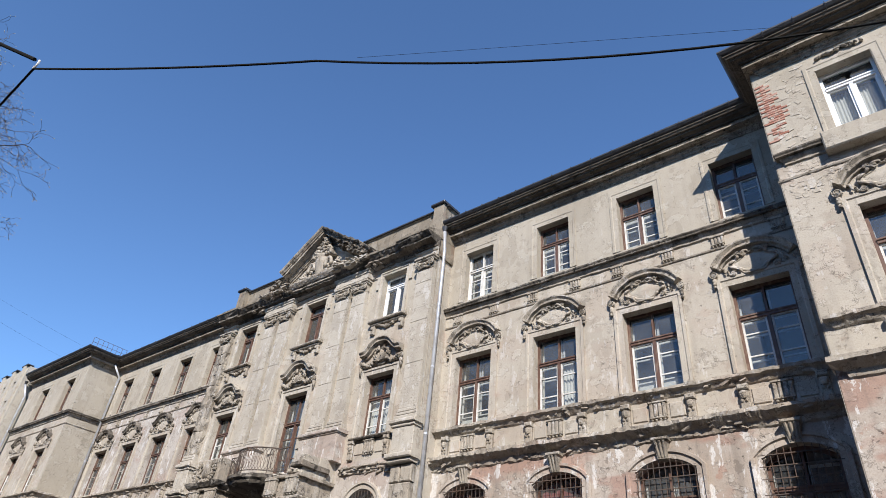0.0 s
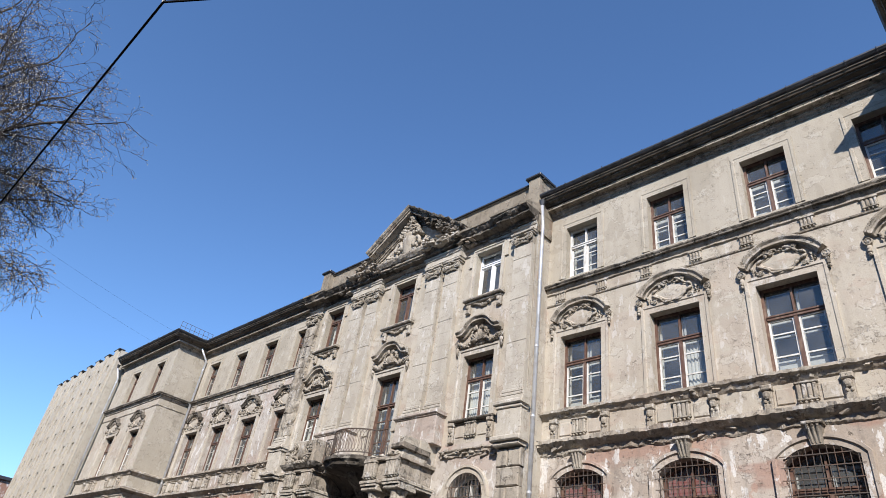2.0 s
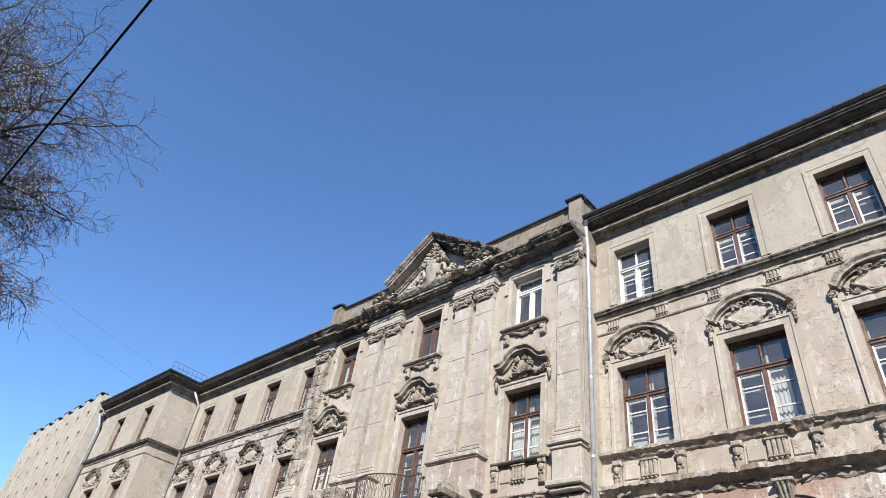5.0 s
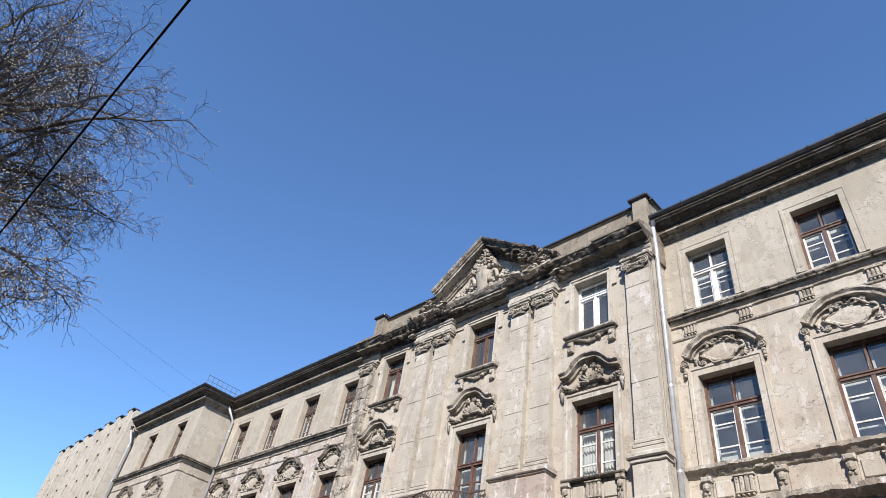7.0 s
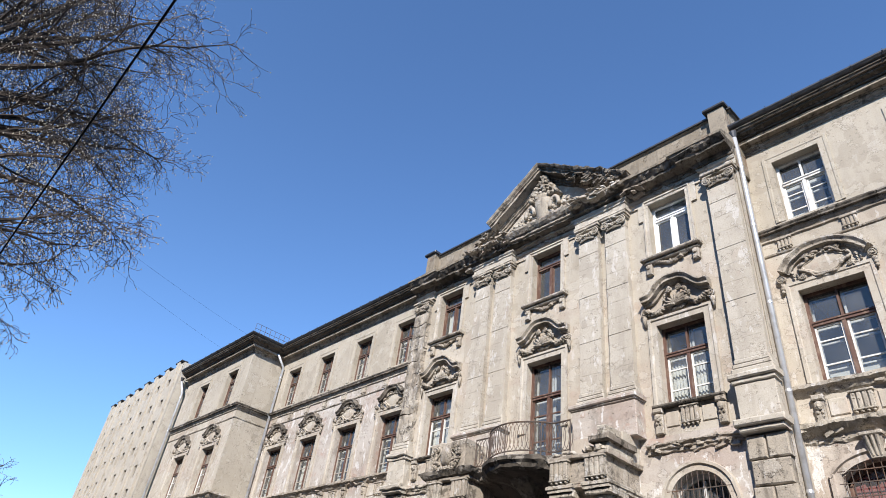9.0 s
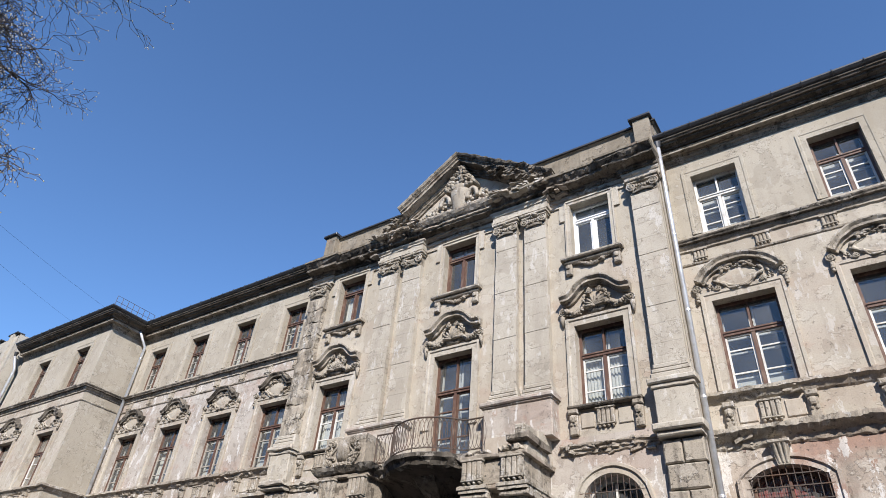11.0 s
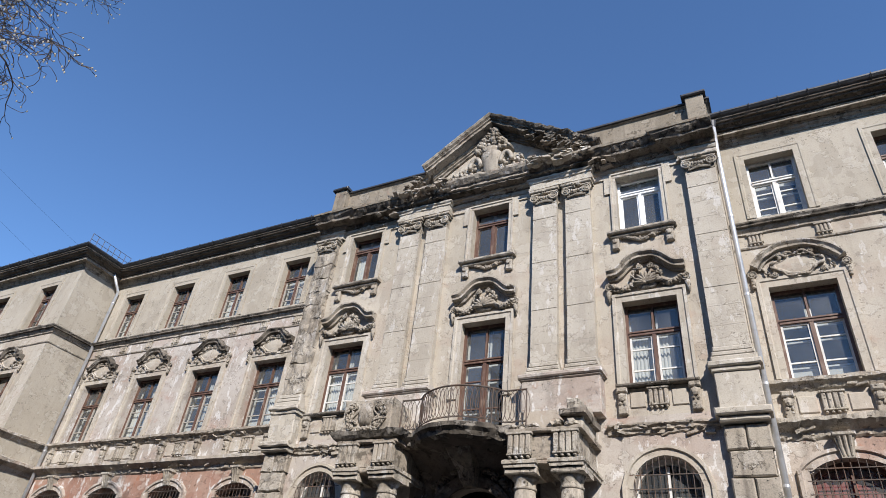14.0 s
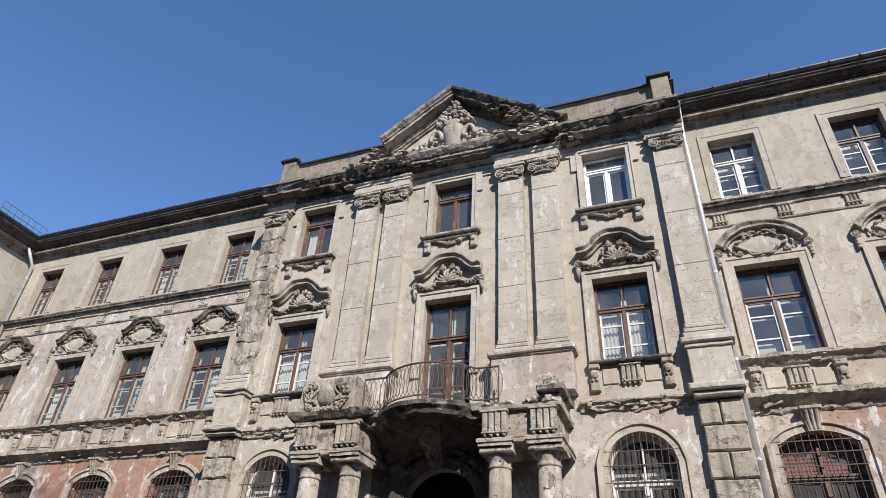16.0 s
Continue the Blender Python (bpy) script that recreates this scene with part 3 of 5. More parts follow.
for s in (-1, 1):
    bm = bmesh.new()
    n = 70
    line = [(AXIS + s * PED * (1 - i / n), 15.98 + 2.58 * i / n) for i in range(n + 1)]
    if s > 0:
        line = line[::-1]
    d = Vector((PED, 2.58)).normalized()
    rings = []
    for x, z in line:
        u = abs(x - AXIS) / PED
        ruin = (0.03 if s < 0 else 0.085) * (0.3 + u)
        ring = []
        for o, h in RAKE:
            if s < 0 and u > 0.66:
                o, h = 0.5 * o, min(h, -0.1 + 0.04 * noise.noise(Vector((x * 5, 0, 0))))
            nx = 0.0 if abs(x - AXIS) < 1e-6 else s * d.y
            p = Vector((x + nx * h, YC - 0.05 - o, z + h * (d.x if nx else 1 / d.x)))
            ring.append(bm.verts.new(p + noise.noise_vector(p * 3.1) * ruin + noise.noise_vector(p * 10) * ruin * 0.6))
        rings.append(ring)
    for r, q in zip(rings, rings[1:]):
        for i in range(len(RAKE)):
            j = (i + 1) % len(RAKE)
            bm.faces.new((r[i], q[i], q[j], r[j]))
    bm.faces.new(rings[0])
    bm.faces.new(rings[-1][::-1])
    part("raking_cornice", bm, EAVES if s < 0 else SOOT, ped, "straight raking cornice" if s < 0 else "broken blackened raking cornice")
    for nm, mat, count in (("sooty", SOOT, 110 if s > 0 else 26), ("pale", EAVES, 70 if s > 0 else 22)):
        bm = bmesh.new()
        for i in range(count):
            u = rng0.random()
            x = AXIS + s * ((1.3 if s > 0 else 2.5) + (2.4 if s > 0 else 1.2) * u)
            z = 15.85 + (1 - (abs(x - AXIS) / PED)) * 2.3 + rng0.uniform(-0.22, 0.14)
            shard(bm, (x, YC - 0.1 - rng0.uniform(0.05, 0.55), z), (rng0.uniform(0.05, 0.15), rng0.uniform(0.04, 0.1), rng0.uniform(0.012, 0.036)), i, 0.25)
        part("rubble", bm, mat, ped, "loose %s stucco rubble" % nm)
# the urn relief
bm = bmesh.new()
yr = YC - 0.12
tube(bm, [(AXIS, yr, 16.0), (AXIS, yr, 16.1), (AXIS, yr, 16.3), (AXIS, yr, 16.75), (AXIS, yr, 17.0), (AXIS, yr, 17.1), (AXIS, yr, 17.2)], [0.2, 0.24, 0.33, 0.42, 0.44, 0.36, 0.44], 14)
part("urn", bm, STONE, ped, "pale carved urn", True)
for s in (-1, 1):
    bm = bmesh.new()
    n = 12
    tube(bm, [(AXIS + s * (0.56 + 0.2 * math.cos(math.pi * i / n)), yr - 0.24, 16.5 + 0.42 * math.sin(math.pi * i / n)) for i in range(n + 1)], 0.08, 7)
    box(bm, AXIS + s * 0.56 - 0.27, AXIS + s * 0.56 + 0.27, yr - 0.22, yr, 16.05, 16.3)
    for i in range(170):
        u = rng0.random() ** 1.2
        x = AXIS + s * (0.35 + 2.15 * u)
        z = 16.0 + rng0.random() * max(0.15, 0.95 * (1 - u))
        blob(bm, (x, yr - 0.05, z), (rng0.uniform(0.05, 0.12), rng0.uniform(0.08, 0.2), rng0.uniform(0.05, 0.11)), rng0.uniform(-1, 1), 0.03)
    part("leaf_relief", bm, LEDGES, ped, "carved fruit and foliage", True)
bm = bmesh.new()
for i in range(85):
    u = rng0.random()
    x = AXIS + rng0.uniform(-0.65, 0.65) * (1.1 - u)
    blob(bm, (x, yr - 0.16, 17.15 + 1.0 * u), (rng0.uniform(0.05, 0.13), rng0.uniform(0.1, 0.24), rng0.uniform(0.05, 0.12)), rng0.uniform(-1, 1), 0.03)
for s in (-1, 1):
    volute(bm, AXIS + s * 0.34, yr - 0.16, 17.45, 0.2, s)
part("crest_relief", bm, STONE, ped, "crowded carved crest", True)
bm = bmesh.new()
BASE = [(0, 15.28), (0.1, 15.3), (0.14, 15.35), (0.2, 15.36), (0.2, 15.43), (0.28, 15.47), (0.5, 15.53), (0.5, 15.61), (0.56, 15.63), (0.62, 15.7), (0.68, 15.78), (0.7, 15.84), (0.1, 15.95), (0, 15.95)]
sweep(bm, [(AXIS - 1.45, YC - 0.05), (AXIS + 1.45, YC - 0.05)], [(o, z + 0.02) for o, z in BASE], 0.05, 0.03)
part("base_cornice", bm, LEDGES, ped)
for s in (-1, 1):
    bm = bmesh.new()
    c = AXIS + s * 2.38
    sweep(bm, [(c - 0.95, YC), (c - 0.95, YC - 0.28), (c + 0.95, YC - 0.28), (c + 0.95, YC)], [(0, 14.93), (0.05, 14.95), (0.05, 15.05), (0.015, 15.06), (0.015, 15.2), (0.05, 15.22), (0.05, 15.28), (0.1, 15.32), (0.1, 15.37), (0.02, 15.41), (0.02, 15.6), (-0.05, 15.62)], 0.05, 0.022, 5 * s)
    box(bm, c - 0.93, c + 0.93, YC - 0.26, YC, 14.93, 15.75)
    part("entablature_block", bm, PILASTER, ped, "broken entablature block over a pilaster pair")
    bm = bmesh.new()
    for i in range(60):
        x = c + rng0.uniform(-0.98, 0.98)
        shard(bm, (x, YC - rng0.uniform(0.1, 0.75), 15.66 + rng0.uniform(-0.06, 0.2)), (rng0.uniform(0.05, 0.2), rng0.uniform(0.08, 0.2), rng0.uniform(0.02, 0.05)), 100 + i, 0.22)
    for i in range(60):
        x = AXIS + s * rng0.uniform(1.3, 4.2)
        near = abs(x - c) < 1.0
        shard(bm, (x, YC - rng0.uniform(0.3, 0.8) if near else YC - rng0.uniform(0.15, 0.5), rng0.uniform(15.6, 15.95) if near else rng0.uniform(15.3, 15.6)), (rng0.uniform(0.05, 0.16), rng0.uniform(0.05, 0.12), rng0.uniform(0.012, 0.035)), 300 + i, 0.12)
    part("broken_cornice", bm, LEDGES, ped, "broken slabs of the lost cornice")


# pilasters
def pilaster(x, w, y, out, z0, z1, rough=0.0):
    p = thing("pilaster", "tall pale stucco pilaster with scrolled capital and moulded base", "pilaster", "pilasters of the middle part", "structure")
    n = 10
    lo, hi = z0 + 0.42, z1 - 0.55
    for i in range(n):
        a, b = lo + (hi - lo) * i / n, lo + (hi - lo) * (i + 1) / n
        bm = bmesh.new()
        if rough:
            sweep(bm, [(x - w / 2, y), (x - w / 2, y - out), (x + w / 2, y - out), (x + w / 2, y)], [(0, a + 0.004), (0, a + 0.2), (0.004, a + 0.4), (0, b - 0.004), (-0.1, b - 0.004), (-0.1, a + 0.004)], 0.07, rough, i)
            part("block", bm, STONE, p, "crumbling stucco block")
            continue
        chamfer_box(bm, x - w / 2, x + w / 2, y - out + 0.006 * ((i * 7) % 3 - 1), y, a + 0.001, b - 0.001, 0.005)
        part("block", bm, PILASTER, p)
    bm = bmesh.new()
    for o, h0, h1 in ((0.1, 0, 0.16), (0.07, 0.16, 0.28), (0.035, 0.28, 0.42)):
        chamfer_box(bm, x - w / 2 - o, x + w / 2 + o, y - out - o, y, z0 + h0, z0 + h1, 0.03)
    part("base", bm, PILASTER, p)
    bm = bmesh.new()
    chamfer_box(bm, x - w / 2 - 0.1, x + w / 2 + 0.1, y - out - 0.14, y, z1 - 0.1, z1, 0.02)
    chamfer_box(bm, x - w / 2 - 0.06, x + w / 2 + 0.06, y - out - 0.09, y, z1 - 0.17, z1 - 0.1, 0.015)
    box(bm, x - w / 2, x + w / 2, y - out - 0.02, y, z1 - 0.55, z1 - 0.17)
    for s in (-1, 1):
        volute(bm, x + s * (w / 2 - 0.07), y - out - 0.06, z1 - 0.32, 0.15, s, 0.34)
    for i in range(7):
        blob(bm, (x + (i - 3) * w * 0.1, y - out - 0.06, z1 - 0.27 - 0.05 * math.cos((i - 3) * 0.5)), (0.045, 0.06, 0.06), 0, 0.02)
    tube(bm, [(x - w / 2 + 0.1, y - out - 0.05, z1 - 0.5), (x, y - out - 0.08, z1 - 0.46), (x + w / 2 - 0.1, y - out - 0.05, z1 - 0.5)], 0.035, 5)
    foliage(bm, [(x - w / 2 + 0.05, z1 - 0.42), (x, z1 - 0.36), (x + w / 2 - 0.05, z1 - 0.42)], y - out, 0.08, 22, 0.04, int(x * 10), 0.09)
    foliage(bm, [(x - 0.09, z1 - 0.12), (x + 0.09, z1 - 0.12)], y - out - 0.06, 0.05, 8, 0.045, int(x * 7), 0.1)
    part("capital", bm, STONE, p, "carved scroll capital")
    return p


for s in (-1, 1):
    for off in (1.86, 2.87):
        pilaster(AXIS + s * off, 0.74, YC, 0.2, 8.72, 14.93)
    pilaster(AXIS + s * 6.33, 0.78, YC, 0.2, 8.6, 14.93, 0.065 if s < 0 else 0.0)
    bm = bmesh.new()
    c = AXIS + s * 2.36
    chamfer_box(bm, c - 1.0, c + 1.0, YC - 0.42, YC, 7.6, 8.55, 0.02)
    chamfer_box(bm, c - 1.08, c + 1.08, YC - 0.52, YC, 8.6, 8.72, 0.03)
    chamfer_box(bm, c - 1.03, c + 1.03, YC - 0.46, YC, 8.55, 8.6, 0.02)
    weather(bm, 0.014, 5)
    tagged(part("pedestal", bm, WALL_PALE), "broad peeling stucco pedestal under paired pilasters", "pedestal", "pedestals", "structure")
    x = AXIS + s * 6.33
    bm = bmesh.new()
    chamfer_box(bm, x - 0.46, x + 0.46, YC - 0.3, YC, 7.5, 8.36, 0.02)
    chamfer_box(bm, x - 0.5, x + 0.5, YC - 0.35, YC, 8.36, 8.46, 0.02)
    chamfer_box(bm, x - 0.56, x + 0.56, YC - 0.42, YC, 8.46, 8.6, 0.03)
    chamfer_box(bm, x - 0.56, x + 0.56, YC - 0.46, YC, 7.34, 7.5, 0.03)
    chamfer_box(bm, x - 0.5, x + 0.5, YC - 0.36, YC, 7.22, 7.34, 0.03)
    weather(bm, 0.01 if s > 0 else 0.035, 4)
    tagged(part("pedestal", bm, PILASTER), "stucco pedestal under a corner pilaster", "pedestal", "pedestals", "structure")
    quoin = thing("quoin_pier", "rusticated block pier under the corner pedestal", "pier", "quoin piers", "structure")
    for i in range(13):
        zz = 7.2 - 0.55 * (i + 1)
        for a, b in (((-0.42, 0.42),) if i % 2 else ((-0.46, -0.02), (-0.02, 0.46))):
            bm = bmesh.new()
            chamfer_box(bm, x + a + 0.012, x + b - 0.012, YC - 0.2, YC, zz + 0.014, zz + 0.536, 0.03)
            weather(bm, 0.01 if s > 0 else 0.03, 3)
            part("block", bm, STONE, quoin)
for a, b in ((-5.8, -3.4), (-1.3, 1.3), (3.4, 5.8)):
    bm = bmesh.new()
    sweep(bm, [(AXIS + a, YC), (AXIS + b, YC)], [(0, 7.16), (0.05, 7.18), (0.06, 7.24), (0.1, 7.27), (0.1, 7.31), (0.16, 7.34), (0.16, 7.38), (0.06, 7.42), (0, 7.43)], 0.05, 0.035)
    tagged(part("trim_middle", bm, LEDGES), "crumbling carved ledge of the middle part", "ledge", kind="structure")


# ---- windows ----
WINDOWS = [0]


def window(x, z0, z1, half, y, rise=0.0, frame_mat=BROWN, sash_mat=WHITE, cross=0.64, label="", bars=True, curtain=0, blind=False, one_light=False, inner=True, paper=0):
    """A casement window with an upper light pair: casing, transom, mullion, two sashes and panes, set back in its opening."""
    WINDOWS[0] += 1
    w = thing("window_%d" % WINDOWS[0], label or "old brown casement window with white inner sashes", "window", "windows of the front", "structure", (x, y, z0))
    h = z1 - z0
    d0, d1, t = 0.24, 0.34, 0.07
    zc = h * cross
    spring = h - rise
    bm = bmesh.new()
    box(bm, -half, -half + t, d0, d1, 0, spring)
    box(bm, half - t, half, d0, d1, 0, spring)
    box(bm, -half + t, half - t, d0, d1, 0, t)
    if rise:
        n = 14
        pts = [(-half + 2 * half * i / n) for i in range(n + 1)]
        for a, b in zip(pts, pts[1:]):
            za, zb = arch(-half, half, h, rise, a), arch(-half, half, h, rise, b)
            v = [bm.verts.new(p) for p in ((a, d0, za), (b, d0, zb), (b, d0, zb - t * 1.6), (a, d0, za - t * 1.6), (a, d1, za - t * 1.6), (b, d1, zb - t * 1.6))]
            bm.faces.new(v[:4])
            bm.faces.new((v[3], v[2], v[5], v[4]))
    else:
        box(bm, -half + t, half - t, d0, d1, h - t, h)
    part("window_frame", bm, frame_mat, w)
    bm = bmesh.new()
    box(bm, -half + t, half - t, d0 - 0.02, d1, zc - 0.05, zc + 0.05)
    box(bm, -half + t, half - t, d0 - 0.045, d0 - 0.02, zc + 0.02, zc + 0.06)
    part("transom", bm, frame_mat, w)
    bm = bmesh.new()
    if not one_light:
        box(bm, -0.025, 0.025, d0 + 0.01, d1, zc + 0.05, h - t - rise * 0.12)
    box(bm, -0.045, 0.045, d0 - 0.01, d1, t, zc - 0.05)
    part("mullion", bm, frame_mat, w)
    for s in (-1, 1):
        a, b = (0.05, half - t) if s > 0 else (-half + t, -0.05)
        bm = bmesh.new()
        f = 0.045
        z_lo, z_hi = t, zc - 0.05
        box(bm, a, a + f, d0 + 0.03, d1 - 0.01, z_lo, z_hi)
        box(bm, b - f, b, d0 + 0.03, d1 - 0.01, z_lo, z_hi)
        box(bm, a + f, b - f, d0 + 0.03, d1 - 0.01, z_lo, z_lo + f)
        box(bm, a + f, b - f, d0 + 0.03, d1 - 0.01, z_hi - f, z_hi)
        if bars:
            for u in (0.3, 0.72):
                zb = z_lo + (z_hi - z_lo) * u
                box(bm, a + f, b - f, d0 + 0.04, d1 - 0.02, zb - 0.018, zb + 0.018)
        sash = part("sash", bm, sash_mat, w)
        for lo, hi in ((z_lo + f, z_hi - f), (zc + 0.05, h - t)):
            bm = bmesh.new()
            n = 7 if rise and hi > zc else 1
            for i in range(n):
                p, q = a + (b - a) * i / n, a + (b - a) * (i + 1) / n
                tp, tq = (min(hi, arch(-half, half, h, rise, p) - t), min(hi, arch(-half, half, h, rise, q) - t)) if n > 1 else (hi, hi)
                bm.faces.new([bm.verts.new(c) for c in ((p, d0 + 0.06, lo), (q, d0 + 0.06, lo), (q, d0 + 0.06, max(lo + 0.01, tq)), (p, d0 + 0.06, max(lo + 0.01, tp)))])
            pane = part("pane", bm, GLASS, sash if hi < zc else w)
            pane.visible_shadow = False
    if inner:
        for s in (-1, 1):
            bm = bmesh.new()
            a, b = (0.02, half - 0.03) if s > 0 else (-half + 0.03, -0.02)
            e0, e1, f = d1 + 0.15, d1 + 0.19, 0.05
            top = h - rise - 0.03
            box(bm, a, a + f, e0, e1, 0.02, top)
            box(bm, b - f, b, e0, e1, 0.02, top)
            for zb, w2 in ((0.05, 0.05), (zc * 0.29, 0.02), (zc * 0.72, 0.02), (zc, 0.06), (top - 0.03, 0.03)):
                box(bm, a + f, b - f, e0, e1, zb - w2, zb + w2)
            part("inner_sash", bm, WHITE, w, "white inner casement")
    if paper:
        bm = bmesh.new()
        box(bm, -half + 0.1, half - 0.1, d1 + 0.11, d1 + 0.12, 0.05, zc * (0.26 if paper == 1 else 0.7))
        part("paper_screen", bm, CLOTH, w, "pale paper over the lower panes")
    if blind:
        bm = bmesh.new()
        box(bm, -half + t, half - t, d1 + 0.03, d1 + 0.05, zc + 0.05, h - t)
        part("blind", bm, blind if blind is not True else BLIND, w, "drawn blind")
    if curtain:
        for s in (-1, 1):
            if curtain < 3 and s != (1 if curtain == 2 else -1):
                continue
            bm = bmesh.new()
            n = 20
            a, b = (0.06, half - 0.08) if s > 0 else (-half + 0.08, -0.06)
            rows = []
            for zz in (t, zc * 0.5, zc - 0.08):
                rows.append([bm.verts.new((a + (b - a) * i / n, d1 + 0.12 + 0.03 * math.sin(i * 1.9 + x), zz)) for i in range(n + 1)])
            for r, q in zip(rows, rows[1:]):
                for i in range(n):
                    bm.faces.new((r[i], r[i + 1], q[i + 1], q[i]))
            part("curtain", bm, CLOTH, w, "pale net curtain", True)
    return w


rng = random.Random(4)
for sign in (1, -1):
    for b in BAYS[sign]:
        x = AXIS + sign * b
        window(x, *W3, 0.62, YW, curtain=rng.choice((0, 1, 0)), sash_mat=WHITE if sign > 0 else DULL, frame_mat=WHITE if b < 9 and sign > 0 else BROWN, paper=rng.choice((0, 0, 1)))
        window(x, *W2, 0.74, YW, sash_mat=WHITE if sign > 0 else DULL, curtain=rng.choice((0, 2, 1)), paper=1 if b < 9 else rng.choice((0, 1)))
        window(x, *W1, 0.76, YW, 0.32, sash_mat=BROWN if sign > 0 else WHITE, blind=RED_CLOTH if sign > 0 and b < 12 else False, curtain=3 if sign > 0 and b > 13 else 0, label="barred dark window under a segmental arch")
    x = AXIS + SIDES[sign]
    window(x, *C3, 0.62, YC, frame_mat=PLASTIC if sign > 0 else BROWN, sash_mat=PLASTIC if sign > 0 else BROWN, cross=0.74, bars=False, blind=True, one_light=True, inner=False, curtain=0 if sign > 0 else 1)
    window(x, *C2, 0.68, YC, curtain=3)
    window(x, 3.8, 6.66, 0.72, YC, 0.72, frame_mat=WHITE, label="round-arched window with iron grille")
    for b in PBAYS[sign]:
        x = AXIS + sign * (PAVS[sign] + b)
        window(x, *W3, 0.6, YP, frame_mat=PLASTIC if sign > 0 else BROWN, sash_mat=PLASTIC if sign > 0 else BROWN, cross=0.74, bars=sign < 0, curtain=3, one_light=sign > 0, inner=sign < 0)
        window(x, *W2, 0.72, YP)
        window(x, *W1, 0.76, YP, 0.32)
window(AXIS, *C3, 0.62, YC, sash_mat=BROWN, cross=0.74, bars=False, blind=True, one_light=True, inner=False)
window(AXIS, 7.6, 10.73, 0.7, YC, sash_mat=BROWN, label="tall brown balcony door with glazed leaves")


# ---- surrounds and carving of the wings ----
frame_1 = thing("window_surround", "flat plaster surround of an upper window", "surround", "upper window surrounds")
bm = bmesh.new()
flat_frame(bm, 0.62, 0.0, 2.1, 0.24, 0.035)
part("moulding", bm, WALL, frame_1)
frame_2 = thing("window_surround", "chipped plaster surround of a middle window", "surround", "middle window surrounds")
bm = bmesh.new()
flat_frame(bm, 0.74, 0.0, 2.43, 0.26, 0.065)
part("moulding", bm, WALL_MID, frame_2)


def wing_hood(seed):
    """seed 0: segmental hood; seed 1: swan-necked hood."""
    h = thing("window_hood", "arched stucco hood with a blank cartouche and two scrolls" if seed == 0 else "dark swan-necked hood over a peeling cartouche", "hood", "window hoods of the wings")
    r = random.Random(seed)
    bm = bmesh.new()
    line = [(0.9 * math.sin(a) / math.sin(1.18), 0.36 + 0.5 * (math.cos(a) - math.cos(1.18)) / (1 - math.cos(1.18))) for a in [(-1.18 + 2.36 * i / 30) for i in range(31)]]
    if seed:
        line = [(x, 0.42 + z * 0.85) for x, z in hood_line(0.86, 0.42)]
    crown(bm, line, HOOD, 0.0, 0.022)
    part("moulding", bm, STONE if seed == 0 else SOOT, h, "worn arched moulding")
    bm = bmesh.new()
    rim_pts = []
    for i in range(48):
        a = math.tau * i / 48
        q = 1 + 0.1 * math.cos(4 * a) + 0.05 * math.cos(6 * a + 0.6)
        rim_pts.append((0.5 * q * math.cos(a), 0.41 + 0.28 * q * math.sin(a)))
    rings = []
    for o, k in ((0.0, 1.06), (0.05, 1.0), (0.06, 0.9), (0.035, 0.82), (0.05, 0.5), (0.06, 0.05)):
        rings.append([bm.verts.new((x * k, -o, 0.41 + (z - 0.41) * k)) for x, z in rim_pts])
    for p, q in zip(rings, rings[1:]):
        for i in range(48):
            j = (i + 1) % 48
            bm.faces.new((p[i], p[j], q[j], q[i]))
    bm.faces.new(rings[-1])
    part("cartouche", bm, WALL_MID, h, "flat blank panel with a raised edge")
    bm = bmesh.new()
    n = 40
    for sgn in (-1, 1):
        pts = []
        for i in range(n + 1):
            a = math.pi * (0.46 - 0.98 * i / n)
            q = 1 + 0.12 * math.cos(5 * a)
            pts.append((sgn * 0.53 * q * math.cos(a), -0.07 - 0.02 * math.sin(i * 0.9), 0.41 + 0.32 * q * math.sin(a)))
        tube(bm, pts, [0.026 + 0.02 * math.sin(i * 0.5) ** 2 for i in range(n + 1)], 6)
        volute(bm, sgn * 0.36, -0.07, 0.7, 0.075, -sgn)
        volute(bm, sgn * 0.52, -0.06, 0.14, 0.075, sgn)
        foliage(bm, [(sgn * 0.55, 0.12), (sgn * 0.72, 0.2), (sgn * 0.74, 0.42)], -0.01, 0.06, 14 if seed == 0 else 26, 0.045, seed + 7, 0.06)
        foliage(bm, [(0.0, 0.7), (sgn * 0.3, 0.66)], -0.02, 0.04, 8, 0.04, seed + 3, 0.08)
    part("scrollwork", bm, STONE, h, "raised scrolled border", True)
    for sgn in (-1, 1):
        bm = bmesh.new()
        volute(bm, sgn * 1.03, -0.06, 0.24, 0.12, sgn)
        tube(bm, [(sgn * 1.03, -0.05, 0.12), (sgn * 1.05, -0.06, 0.0), (sgn * 1.05, -0.04, -0.14)], [0.06, 0.05, 0.02], 6)
        for i in range(3):
            blob(bm, (sgn * 1.05, -0.07, 0.06 - 0.09 * i), (0.05, 0.05, 0.05), 0, 0.01)
        part("scroll", bm, STONE, h, "", True)
    return h


